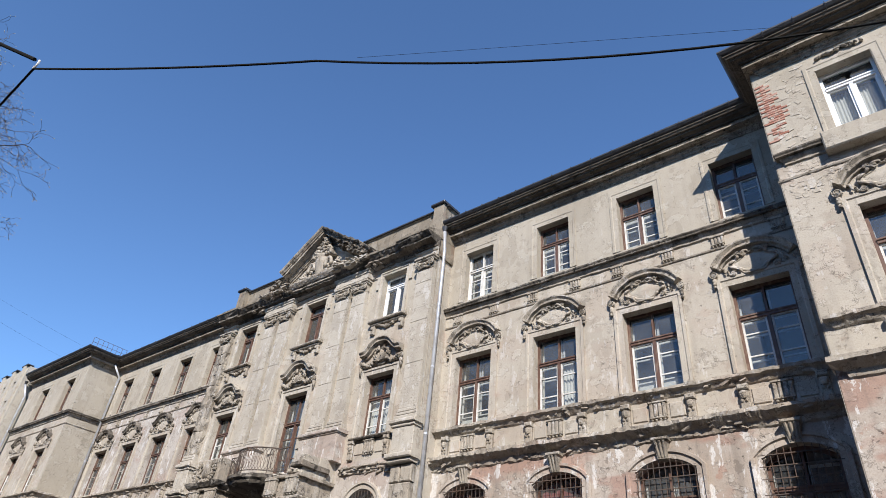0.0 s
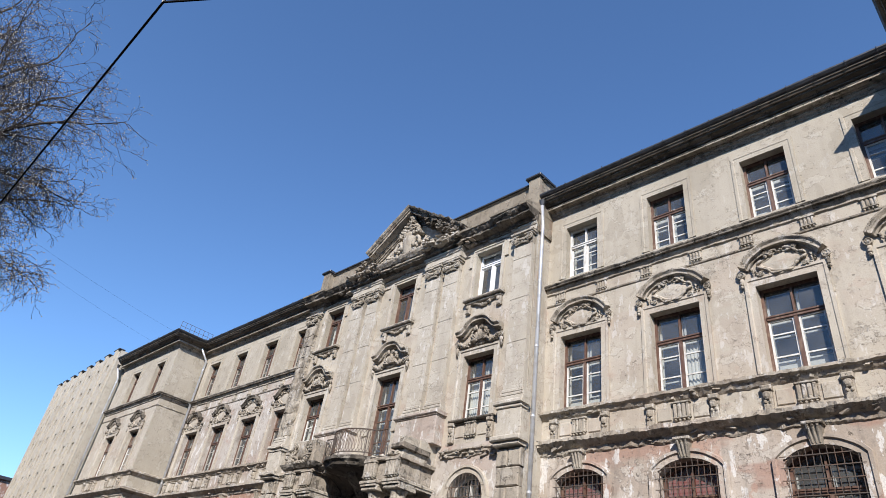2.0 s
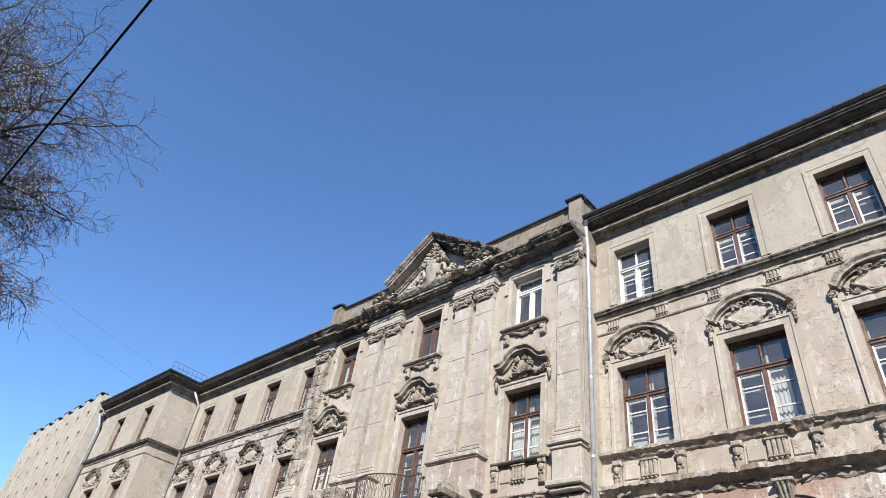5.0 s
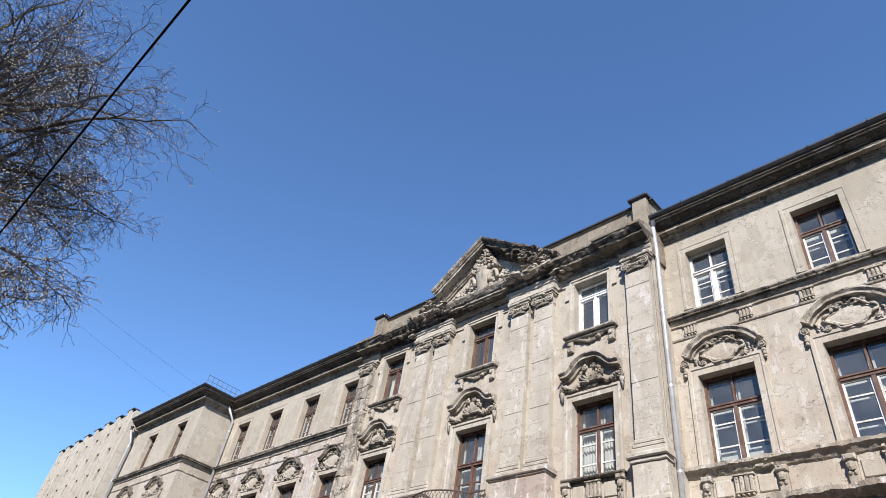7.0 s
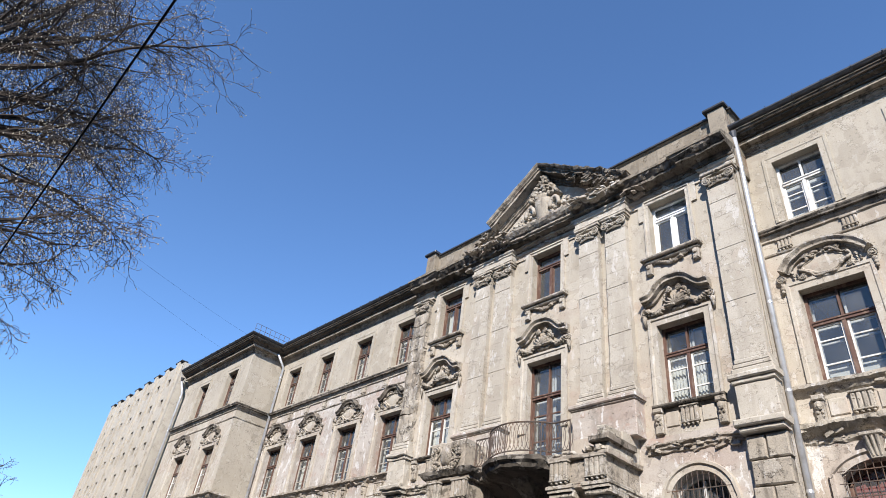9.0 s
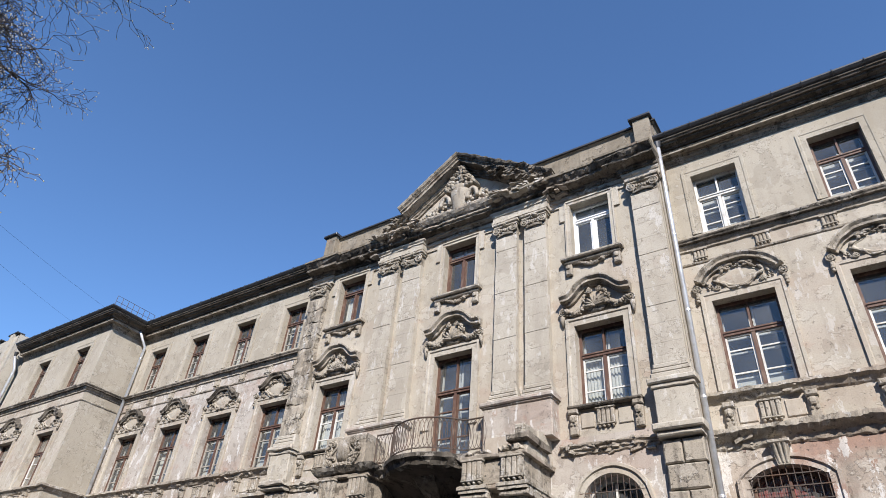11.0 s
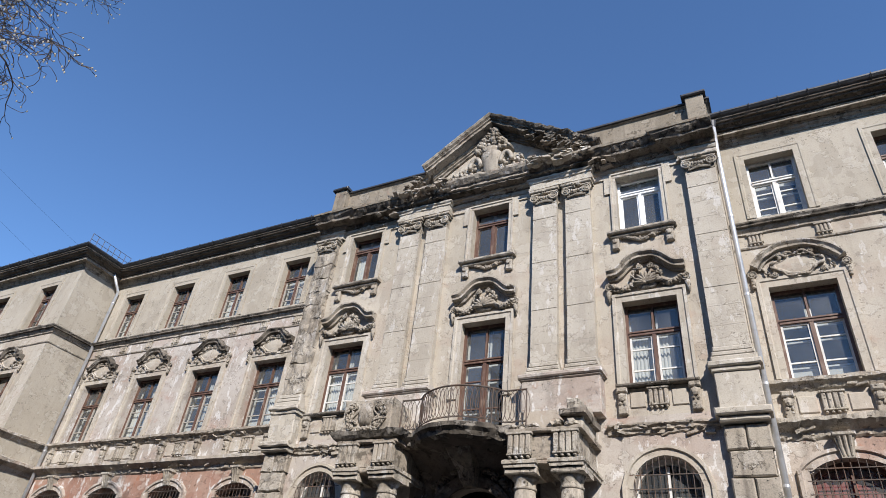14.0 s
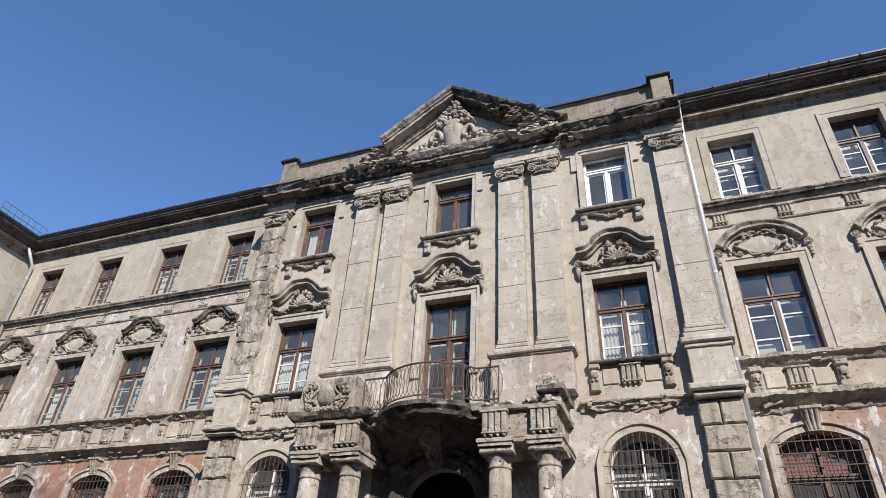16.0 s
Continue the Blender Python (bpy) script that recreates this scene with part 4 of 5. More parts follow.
def sill_set(half, width):
    """Brackets, a fluted plaque and panels between the sill course and the ledge."""
    a = thing("sill_apron", "stucco apron with fluted plaque and two carved brackets", "apron", "window aprons")
    fluted_plaque(a, 0, 0, -0.52, 0.46, 0.48, 0.09)
    for s in (-1, 1):
        bm = bmesh.new()
        x = s * half
        chamfer_box(bm, x - 0.13, x + 0.13, -0.16, 0, -0.14, 0.0, 0.03)
        chamfer_box(bm, x - 0.11, x + 0.11, -0.1, 0, -0.66, -0.14, 0.02)
        blob(bm, (x, -0.12, -0.26), (0.09, 0.07, 0.11), 0, 0.025)
        blob(bm, (x - 0.05, -0.1, -0.4), (0.04, 0.05, 0.05), 0, 0.01)
        blob(bm, (x + 0.05, -0.1, -0.4), (0.04, 0.05, 0.05), 0, 0.01)
        part("bracket", bm, STONE, a, "carved bracket")
        bm = bmesh.new()
        xa, xb = sorted((s * 0.3, s * (half - 0.17)))
        chamfer_box(bm, xa, xb, -0.035, 0, -0.5, -0.12, 0.015)
        part("panel", bm, WALL_MID, a)
    return a


def low_arch(half, rise, z1, keystone=True, mat=WALL_LOW):
    h = thing("arch_surround", "plaster arch surround with a worn keystone", "surround", "lower arch surrounds")
    bm = bmesh.new()
    n = 18
    line = [(-half - 0.11 + (2 * half + 0.22) * i / n, 0) for i in range(n + 1)]
    line = [(x, arch(-half - 0.11, half + 0.11, z1 + 0.1, rise + 0.02, x)) for x, _ in line]
    line = [(-half - 0.11, z1 - rise - 1.6)] + line + [(half + 0.11, z1 - rise - 1.6)]
    crown(bm, line, [(0, -0.1), (0.05, -0.1), (0.05, 0.03), (0.1, 0.05), (0.1, 0.12), (0, 0.14)], 0.0, 0.01)
    part("moulding", bm, mat, h)
    if keystone:
        bm = bmesh.new()
        v = []
        for z, hw, o in ((z1 - 0.02, 0.12, 0.11), (z1 + 0.2, 0.15, 0.15), (z1 + 0.46, 0.19, 0.24)):
            v.append([bm.verts.new(p) for p in ((-hw, 0, z), (-hw, -o, z), (hw, -o, z), (hw, 0, z))])
        for a, b in zip(v, v[1:]):
            for i in range(4):
                j = (i + 1) % 4
                bm.faces.new((a[i], a[j], b[j], b[i]))
        bm.faces.new(v[0])
        bm.faces.new(v[-1][::-1])
        for k in (-1, 0, 1):
            tube(bm, [(k * 0.075, -0.115, z1 + 0.02), (k * 0.09, -0.16, z1 + 0.2), (k * 0.105, -0.23, z1 + 0.4)], [0.022, 0.03, 0.036], 6)
        chamfer_box(bm, -0.22, 0.22, -0.27, 0, z1 + 0.4, z1 + 0.48, 0.02)
        part("keystone", bm, STONE, h, "carved keystone")
    return h


def grille(half, z1, rise, rows):
    g = thing("window_grille", "rusty iron bars before a lower window", "grille", "window grilles")
    n = 11
    for i in range(n):
        x = -half + 0.04 + (2 * half - 0.08) * i / (n - 1)
        bm = bmesh.new()
        tube(bm, [(x, -0.03, 0.05), (x, -0.03, arch(-half, half, z1, rise, x) + 0.02)], 0.009, 5)
        part("bar", bm, IRON, g)
    for z in rows:
        bm = bmesh.new()
        box(bm, -half - 0.08, half + 0.08, -0.05, -0.035, z - 0.01, z + 0.01)
        part("crossbar", bm, IRON, g)
    return g


hoods = [wing_hood(k) for k in range(2)]
apron = sill_set(0.86, 1.8)
low = low_arch(0.76, 0.32, 2.5)
bars = grille(0.76, 2.5, 0.32, (0.4, 0.75, 1.1, 1.45, 1.78, 2.05, 2.3))
first = {}


def put(ob, m):
    """The thing itself at its first place, copies of it after that."""
    if ob.name in first:
        return copy_thing(ob, m)
    first[ob.name] = True
    ob.matrix_basis = m
    return ob


spots = [(AXIS + s * b, YW, s) for s in (1, -1) for b in BAYS[s]] + [(AXIS + s * (PAVS[s] + b), YP, s) for s in (1, -1) for b in PBAYS[s]]
for i, (x, y, s) in enumerate(spots):
    put(frame_1, pose(x, y, W3[0]))
    put(frame_2, pose(x, y, W2[0]))
    put(hoods[0 if s > 0 else 1], pose(x, y, W2[1] + 0.16))
    put(apron, pose(x, y, 8.2))
    put(low, pose(x, y, W1[0]))
    put(bars, pose(x, y, W1[0]))

# loose broken bits along the ledges
crumbs = random.Random(21)
for nm, xa, xb, yy in (("right_wing", xr, pr, YW), ("left_wing", pl, xl, YW), ("middle", xl + 1.0, xr - 1.0, YC)):
    bm = bmesh.new()
    for i in range(int((xb - xa) * 14)):
        x = crumbs.uniform(xa + 0.1, xb - 0.1)
        if noise.noise(Vector((x * 0.8, 2, 0))) < -0.05:
            continue
        z, o = crumbs.choice(((7.33, 0.12), (7.42, 0.18), (8.3, 0.08), (8.42, 0.12), (7.22, 0.03)))
        if nm == "middle":
            z, o = z - 0.06, o * 0.6
        if nm == "middle" and (abs(x - AXIS) < 3.5 or z > 8):
            continue
        shard(bm, (x, yy - o, z + crumbs.uniform(-0.05, 0.05)), (crumbs.uniform(0.03, 0.15), crumbs.uniform(0.03, 0.09), crumbs.uniform(0.015, 0.045)), i, 0.25)
    tagged(part("ledge_rubble", bm, LEDGES), "broken stucco edge pieces on the ledge", "rubble", kind="stuff")

# fluted plaques of the frieze, with a thin line under them
plaque = thing("frieze_plaque", "small fluted stucco plaque under the string course", "plaque", "frieze plaques")
fluted_plaque(plaque, 0, 0, 0, 0.36, 0.34, 0.06, "backing")
for s in (1, -1):
    for b in BAYS[s]:
        for d in (-0.78, 0.78):
            put(plaque, pose(AXIS + s * b + d, YW, 12.28))
for nm, run in runs.items():
    bm = bmesh.new()
    sweep(bm, run, [(0, 12.16), (0.035, 12.18), (0.05, 12.22), (0, 12.25)], 0.15, 0.008)
    tagged(part("trim_" + nm, bm, STONE), "thin worn frieze moulding", "ledge", kind="structure")

# ---- windows of the middle part ----
surround = thing("window_surround", "eared stucco surround with a carved panel above", "surround", "upper middle surrounds")
bm = bmesh.new()
flat_frame(bm, 0.62, 0.0, 2.01, 0.16, 0.08)
for s in (-1, 1):
    box(bm, s * 0.86 - 0.09, s * 0.86 + 0.09, -0.06, 0, 1.45, 2.17)
part("moulding", bm, PILASTER, surround)
bm = bmesh.new()
for s in (-1, 1):
    pts = [(s * (0.1 + 0.5 * i / 12), -0.05, 2.36 + 0.09 * math.cos(i * 0.75)) for i in range(13)]
    tube(bm, pts, [0.05 - 0.003 * i for i in range(13)], 6)
    volute(bm, s * 0.28, -0.04, 2.35, 0.1, s)
blob(bm, (0, -0.05, 2.38), (0.13, 0.08, 0.16), 0, 0.02)
for s in (-1, 1):
    foliage(bm, [(s * 0.12, 2.36), (s * 0.42, 2.32), (s * 0.66, 2.28)], 0.0, 0.06, 16, 0.045, 50 + s, 0.07)
part("carved_panel", bm, STONE, surround, "carved foliage panel", True)
bm = bmesh.new()
chamfer_box(bm, -0.92, 0.92, -0.24, 0, -0.14, -0.03, 0.03)
chamfer_box(bm, -0.84, 0.84, -0.14, 0, -0.24, -0.14, 0.03)
part("window_sill", bm, STONE, surround, "worn projecting sill")
bm = bmesh.new()
for s in (-1, 1):
    chamfer_box(bm, s * 0.72 - 0.1, s * 0.72 + 0.1, -0.12, 0, -0.6, -0.24, 0.03)
    blob(bm, (s * 0.72, -0.12, -0.34), (0.08, 0.06, 0.08), 0, 0.02)
for i in range(15):
    u = -1 + i / 7
    blob(bm, (u * 0.48, -0.05, -0.3 - 0.08 * math.cos(u * 3)), (0.07, 0.06, 0.05), u, 0.02)
foliage(bm, [(-0.3, -0.3), (0, -0.38), (0.3, -0.3)], 0.0, 0.06, 24, 0.05, 61, 0.1)
part("sill_carving", bm, STONE, surround, "carved festoon under the sill")

hood_c = thing("window_hood", "swan-necked dark hood over a carved shell and festoons", "hood", "window hoods of the middle part")
bm = bmesh.new()
flat_frame(bm, 0.68, -2.3, 0.0, 0.24, 0.08)
part("surround", bm, PILASTER, hood_c)
bm = bmesh.new()
crown(bm, [(x, 0.72 + z * 0.8) for x, z in hood_line(0.98, 0.5)], [(o * 1.3, h) for o, h in HOOD], 0.0, 0.012)
part("moulding", bm, STONE, hood_c, "worn curved moulding")
bm = bmesh.new()
blob(bm, (0, -0.05, 0.5), (0.34, 0.09, 0.26), 0, 0.012)
shell = part("shell", bm, STONE, hood_c, "carved scallop shell", True)
for i in range(9):
    a = math.pi * (0.04 + 0.92 * i / 8)
    bm = bmesh.new()
    blob(bm, (0.17 * math.cos(a), -0.13, 0.42 + 0.18 * math.sin(a)), (0.21, 0.1, 0.045), a, 0.008)
    part("rib", bm, STONE, shell, "", True)
for s in (-1, 1):
    bm = bmesh.new()
    volute(bm, s * 0.13, -0.16, 0.9, 0.09, s)
    volute(bm, s * 0.95, -0.08, 0.45, 0.13, s)
    garland = [(s * (0.3 + 0.6 * i / 26), -0.12 + 0.02 * math.sin(i * 2.1), 0.5 - 0.16 * math.sin(i / 26 * math.pi) + 0.015 * math.sin(i * 1.7)) for i in range(27)]
    tube(bm, garland, [0.055 + 0.028 * math.sin(i * 2.0) for i in range(27)], 8)
    tube(bm, [(s * 0.98, -0.06, 0.34), (s * 1.0, -0.07, 0.2), (s * 0.99, -0.04, 0.02)], [0.08, 0.06, 0.03], 6)
    foliage(bm, [(s * 0.22, 0.52), (s * 0.45, 0.36), (s * 0.7, 0.34), (s * 0.92, 0.48)], 0.0, 0.07, 46, 0.055, 20 + s, 0.16)
    foliage(bm, [(s * 0.1, 1.0), (s * 0.3, 0.82), (s * 0.34, 0.62)], 0.0, 0.05, 18, 0.05, 30 + s, 0.15)
    part("festoon", bm, STONE, hood_c, "carved festoon with scroll", True)
apron_c = sill_set(0.82, 1.8)
for s in (-1, 0, 1):
    put(surround, pose(AXIS + SIDES[s], YC, C3[0]))
    put(hood_c, pose(AXIS + SIDES[s], YC, C2[1] + (0.07 if s == 0 else 0)))
    if s:
        put(apron_c, pose(AXIS + SIDES[s], YC, 8.3))
        bm = bmesh.new()
        chamfer_box(bm, AXIS + SIDES[s] - 0.95, AXIS + SIDES[s] + 0.95, YC - 0.18, YC, 8.28, 8.37, 0.03)
        tagged(part("sill", bm, SOOT), "crumbling window sill", "sill", "middle sills")
round_arch = low_arch(0.72, 0.72, 2.86, False, WALL_MID)
round_bars = grille(0.72, 2.86, 0.72, (0.6, 1.0, 1.4, 1.8, 2.15, 2.45))
for s in (-1, 1):
    put(round_arch, pose(AXIS + SIDES[s], YC, 3.8))
    put(round_bars, pose(AXIS + SIDES[s], YC, 3.8))

# ---- portal ----
YB = 13.02                   # front of the column blocks


def column(x, y):
    c = thing("column", "round weathered stucco column with square abacus", "column", "portal columns")
    bm = bmesh.new()
    tube(bm, [(x, y, 0.6), (x, y, 2.2), (x, y, 4.2), (x, y, 5.68)], [0.29, 0.28, 0.255, 0.23], 24)
    part("shaft", bm, STONE, c, "", True)
    bm = bmesh.new()
    tube(bm, [(x, y, 5.68), (x, y, 5.7), (x, y, 5.735), (x, y, 5.76), (x, y, 5.84), (x, y, 5.9), (x, y, 5.97)], [0.232, 0.255, 0.255, 0.235, 0.24, 0.27, 0.3], 24)
    part("neck", bm, STONE, c, "", True)
    bm = bmesh.new()
    chamfer_box(bm, x - 0.37, x + 0.37, y - 0.37, y + 0.37, 5.97, 6.09, 0.025)
    weather(bm, 0.014)
    part("abacus", bm, STONE, c)
    bm = bmesh.new()
    box(bm, x - 0.4, x + 0.4, y - 0.4, y + 0.4, 0, 0.45)
    tube(bm, [(x, y, 0.45), (x, y, 0.5), (x, y, 0.6)], [0.38, 0.38, 0.3], 20)
    part("base", bm, STONE, c)


for s in (-1, 1):
    for off in (1.77, 2.82):
        column(AXIS + s * off, 13.45)
    b = thing("portal_block", "sooty entablature block over two columns with fluted plaques", "entablature", "portal blocks", "structure")
    c = AXIS + s * 2.3
    for nm, o, z0, z1, mat in (("soffit", -0.1, 6.16, 6.26, EAVES), ("frieze", -0.1, 6.26, 6.84, EAVES), ("cap", 0.02, 6.84, 6.94, EAVES)):
        bm = bmesh.new()
        chamfer_box(bm, c - 0.88 - o, c + 0.88 + o, YB - o, YC, z0, z1, 0.02)
        weather(bm, 0.022, 6)
        part(nm, bm, mat, b)
    for off in (1.77, 2.82):
        fluted_plaque(b, AXIS + s * off, YB + 0.06, 6.3, 0.56, 0.54, 0.12, "plaque", "fluted plaque with drops")
        bm = bmesh.new()
        xx = AXIS + s * off
        sweep(bm, [(xx - 0.34, YC), (xx - 0.34, YB + 0.04), (xx + 0.34, YB + 0.04), (xx + 0.34, YC)], [(0, 6.09), (0.03, 6.09), (0.03, 6.16), (0.06, 6.17), (0.06, 6.24), (0, 6.28)], 0.1, 0.014)
        part("architrave", bm, STONE, b)
    bm = bmesh.new()
    if s < 0:
        sweep(bm, [(c - 0.9, YC), (c - 0.9, YB + 0.02), (c + 0.9, YB + 0.02), (c + 0.9, YC)], [(0, 6.92), (0.1, 6.96), (0.16, 7.04), (0.2, 7.12), (0, 7.16)], 0.07, 0.03)
        part("cornice", bm, SOOT, b, "broken projecting cornice")
    else:
        for i in range(34):
            blob(bm, (c + rng0.uniform(-0.85, 0.85), YB + rng0.uniform(0.0, 1.0), 6.96 + rng0.uniform(0, 0.1)), (rng0.uniform(0.06, 0.2), rng0.uniform(0.08, 0.2), rng0.uniform(0.04, 0.1)), rng0.uniform(-0.6, 0.6), 0.05)
        part("rubble", bm, STONE, b, "broken remains of the cornice")
    bm = bmesh.new()
    box(bm, c - 0.85, c + 0.85, YB + 0.75, YC, 6.9, 7.62)
    part("blocking", bm, WALL_MID, b)
# heraldic block, plain shapes only
arms = thing("carved_shield_block", "carved stone block with a blank shield and scrolls", "carving")
bm = bmesh.new()
chamfer_box(bm, AXIS - 3.25, AXIS - 1.75, YB + 0.06, YC - 0.4, 7.14, 8.04, 0.04)
weather(bm, 0.03, 6)
part("block", bm, STONE, arms)
bm = bmesh.new()
blob(bm, (AXIS - 2.5, YB + 0.06, 7.62), (0.27, 0.09, 0.36), 0, 0.02)
part("shield", bm, STONE, arms, "blank shield", True)
bm = bmesh.new()
for s in (-1, 1):
    volute(bm, AXIS - 2.5 + s * 0.36, YB + 0.04, 7.84, 0.11, s)
    volute(bm, AXIS - 2.5 + s * 0.42, YB + 0.04, 7.3, 0.1, -s)
    tube(bm, [(AXIS - 2.5 + s * (0.34 + 0.12 * math.sin(i * 0.55)), YB + 0.03, 7.26 + 0.06 * i) for i in range(11)], 0.03, 6)
    foliage(bm, [(AXIS - 2.5 + s * 0.3, 7.3), (AXIS - 2.5 + s * 0.55, 7.55), (AXIS - 2.5 + s * 0.4, 7.9)], YB + 0.06, 0.14, 50, 0.042, 70 + s, 0.08)
foliage(bm, [(AXIS - 2.9, 7.2), (AXIS - 2.1, 7.2)], YB + 0.06, 0.06, 30, 0.05, 75, 0.1)
part("scrolls", bm, STONE, arms, "carved scrolls and leaves", True)
cap = thing("cornice_fragment", "broken projecting cornice corner on a pedestal", "cornice")
bm = bmesh.new()
chamfer_box(bm, AXIS + 2.78, AXIS + 3.2, YB + 0.02, YC - 0.4, 6.93, 7.14, 0.03)
weather(bm, 0.025)
part("lower_slab", bm, STONE, cap)
bm = bmesh.new()
chamfer_box(bm, AXIS + 2.72, AXIS + 3.3, YB - 0.14, YC - 0.4, 7.14, 7.3, 0.03)
weather(bm, 0.025)
part("upper_slab", bm, SOOT, cap)
bm = bmesh.new()
chamfer_box(bm, AXIS + 2.82, AXIS + 3.1, YB + 0.1, YC - 0.45, 7.3, 7.6, 0.02)
weather(bm, 0.025)
part("stump", bm, STONE, cap)


# balcony
def bow(u):
    """Plan of the balcony's edge, u from -1 to 1: straight flanks and a bowed middle."""
    x = AXIS + u * 1.72
    k = max(0.0, math.cos(min(1.0, abs(u) / 0.66) * math.pi / 2))
    return Vector((x, 13.5 - 0.62 * k ** 0.7))


balcony = thing("balcony", "bowed stone balcony with rusty iron ring railing", "balcony")
N = 40
edge = [bow(-1 + 2 * i / N) for i in range(N + 1)]
prof = [(-0.05, 6.82), (0.06, 6.86), (0.1, 6.96), (0.2, 7.02), (0.2, 7.12), (0.12, 7.16), (0.0, 7.2)]
bm = bmesh.new()
rows = []
for i, p in enumerate(edge):
    col = []
    for o, z in prof:
        q = Vector((p.x, p.y - o, z))
        col.append(bm.verts.new(q + noise.noise_vector(q * 6) * (0.02 + 0.05 * (p.x > AXIS + 0.9))))
    rows.append([bm.verts.new((p.x, YC, 6.82))] + col + [bm.verts.new((p.x, YC, 7.2))])
for a, b in zip(rows, rows[1:]):
    for i in range(len(a) - 1):
        bm.faces.new((a[i], b[i], b[i + 1], a[i + 1]))
bm.faces.new(rows[0])
bm.faces.new(rows[-1][::-1])
part("slab", bm, SOOT, balcony, "chipped stone slab")
# hollow corbel under the slab
bm = bmesh.new()
grid = []
for i in range(N + 1):
    p = edge[i]
    col = []
    for j in range(9):
        a = j / 8 * math.pi / 2
        col.append(bm.verts.new((AXIS + (p.x - AXIS) * (0.78 + 0.18 * math.sin(a)), YC - (YC - p.y - 0.08) * (1 - math.cos(a)) - 0.02, 6.22 + 0.6 * math.sin(a))))
    grid.append(col)
for a, b in zip(grid, grid[1:]):
    for j in range(8):
        bm.faces.new((a[j], b[j], b[j + 1], a[j + 1]))
# shade under the slab is put into the corbel's dark colour
part("corbel", bm, BLACK, balcony, "hollow corbel, coloured dark for the shade under the slab", True)
bm = bmesh.new()
steps = ((6.08, 0.15, 0.22), (6.2, 0.19, 0.34), (6.34, 0.22, 0.42), (6.5, 0.25, 0.62), (6.66, 0.3, 0.86), (6.8, 0.34, 1.02))
cols = [[bm.verts.new(p) for p in ((AXIS - w, YC, z), (AXIS - w, YC - o, z), (AXIS - w * 0.4, YC - o - 0.05, z), (AXIS + w * 0.4, YC - o - 0.05, z), (AXIS + w, YC - o, z), (AXIS + w, YC, z))] for z, w, o in steps]
for p, q in zip(cols, cols[1:]):
    for k in range(6):
        bm.faces.new((p[k], p[(k + 1) % 6], q[(k + 1) % 6], q[k]))
bm.faces.new(cols[0])
bm.faces.new(cols[-1][::-1])
# dark colour here also paints in the shade below the slab
part("keystone", bm, SOOT, balcony, "dark console keystone under the slab")
for s in (-1, 1):
    bm = bmesh.new()
    foliage(bm, [(AXIS + s * 0.35, 6.5), (AXIS + s * 0.7, 6.3), (AXIS + s * 1.0, 6.05)], YC, 0.08, 30, 0.06, 90 + s, 0.2)
    # likewise coloured dark for the balcony's shade
    part("spandrel_carving", bm, SOOT, balcony, "dark broken leaf carving", True)
bm = bmesh.new()
ring = [(AXIS + 1.1 * math.cos(math.pi * i / 24), 5.14 + 1.1 * math.sin(math.pi * i / 24)) for i in range(24, -1, -1)]
crown(bm, ring, [(0, -0.12), (0.06, -0.12), (0.1, 0.0), (0.16, 0.06), (0.16, 0.12), (0, 0.15)], YC, 0.01)
# the arch takes the same shade-dark colour as the corbel
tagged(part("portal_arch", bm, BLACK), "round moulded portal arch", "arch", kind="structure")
bm = bmesh.new()
rail_pts = [(p.x, p.y + 0.03, 8.1) for p in edge]
tube(bm, rail_pts, 0.02, 6)
railing = part("railing", bm, IRON, balcony, "rusty iron ring railing")
bm = bmesh.new()
tube(bm, [(x, y, 7.3) for x, y, z in rail_pts], 0.014, 5)
part("bottom_rail", bm, IRON, railing)
bm = bmesh.new()
tube(bm, [(0.15 * math.cos(a), 0, 0.39 + 0.385 * math.sin(a)) for a in [math.tau * i / 20 for i in range(21)]], 0.0095, 4)
ring_mesh = mesh_of("ring", bm, IRON)
lengths = [0.0]
for a, b in zip(edge, edge[1:]):
    lengths.append(lengths[-1] + (b - a).length)
count = 32
for k in range(count):
    d = lengths[-1] * (k + 0.5) / count
    i = max(j for j in range(N) if lengths[j] <= d)
    a, b = edge[i], edge[i + 1]
    p = a.lerp(b, (d - lengths[i]) / (lengths[i + 1] - lengths[i]))
    o = new("ring", ring_mesh)
    o.parent = railing
    o.matrix_basis = pose(p.x, p.y + 0.03, 7.31, 0, 0, math.degrees(math.atan2(b.y - a.y, b.x - a.x)))
for u in (-1, -0.55, 0, 0.55, 1):
    p = bow(u)
    bm = bmesh.new()
    tube(bm, [(p.x, p.y + 0.03, 7.18), (p.x, p.y + 0.03, 8.12)], 0.016, 6)
    part("post", bm, IRON, railing)


# dark sheet over the wall: soot plus painted shade of the porch
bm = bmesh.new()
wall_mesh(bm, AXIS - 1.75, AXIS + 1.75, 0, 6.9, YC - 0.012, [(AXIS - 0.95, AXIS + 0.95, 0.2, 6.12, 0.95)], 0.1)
tagged(part("wall_portal", bm, PORTAL), "peeling wall round the portal, darkened by soot and painted shade", "wall", kind="structure")


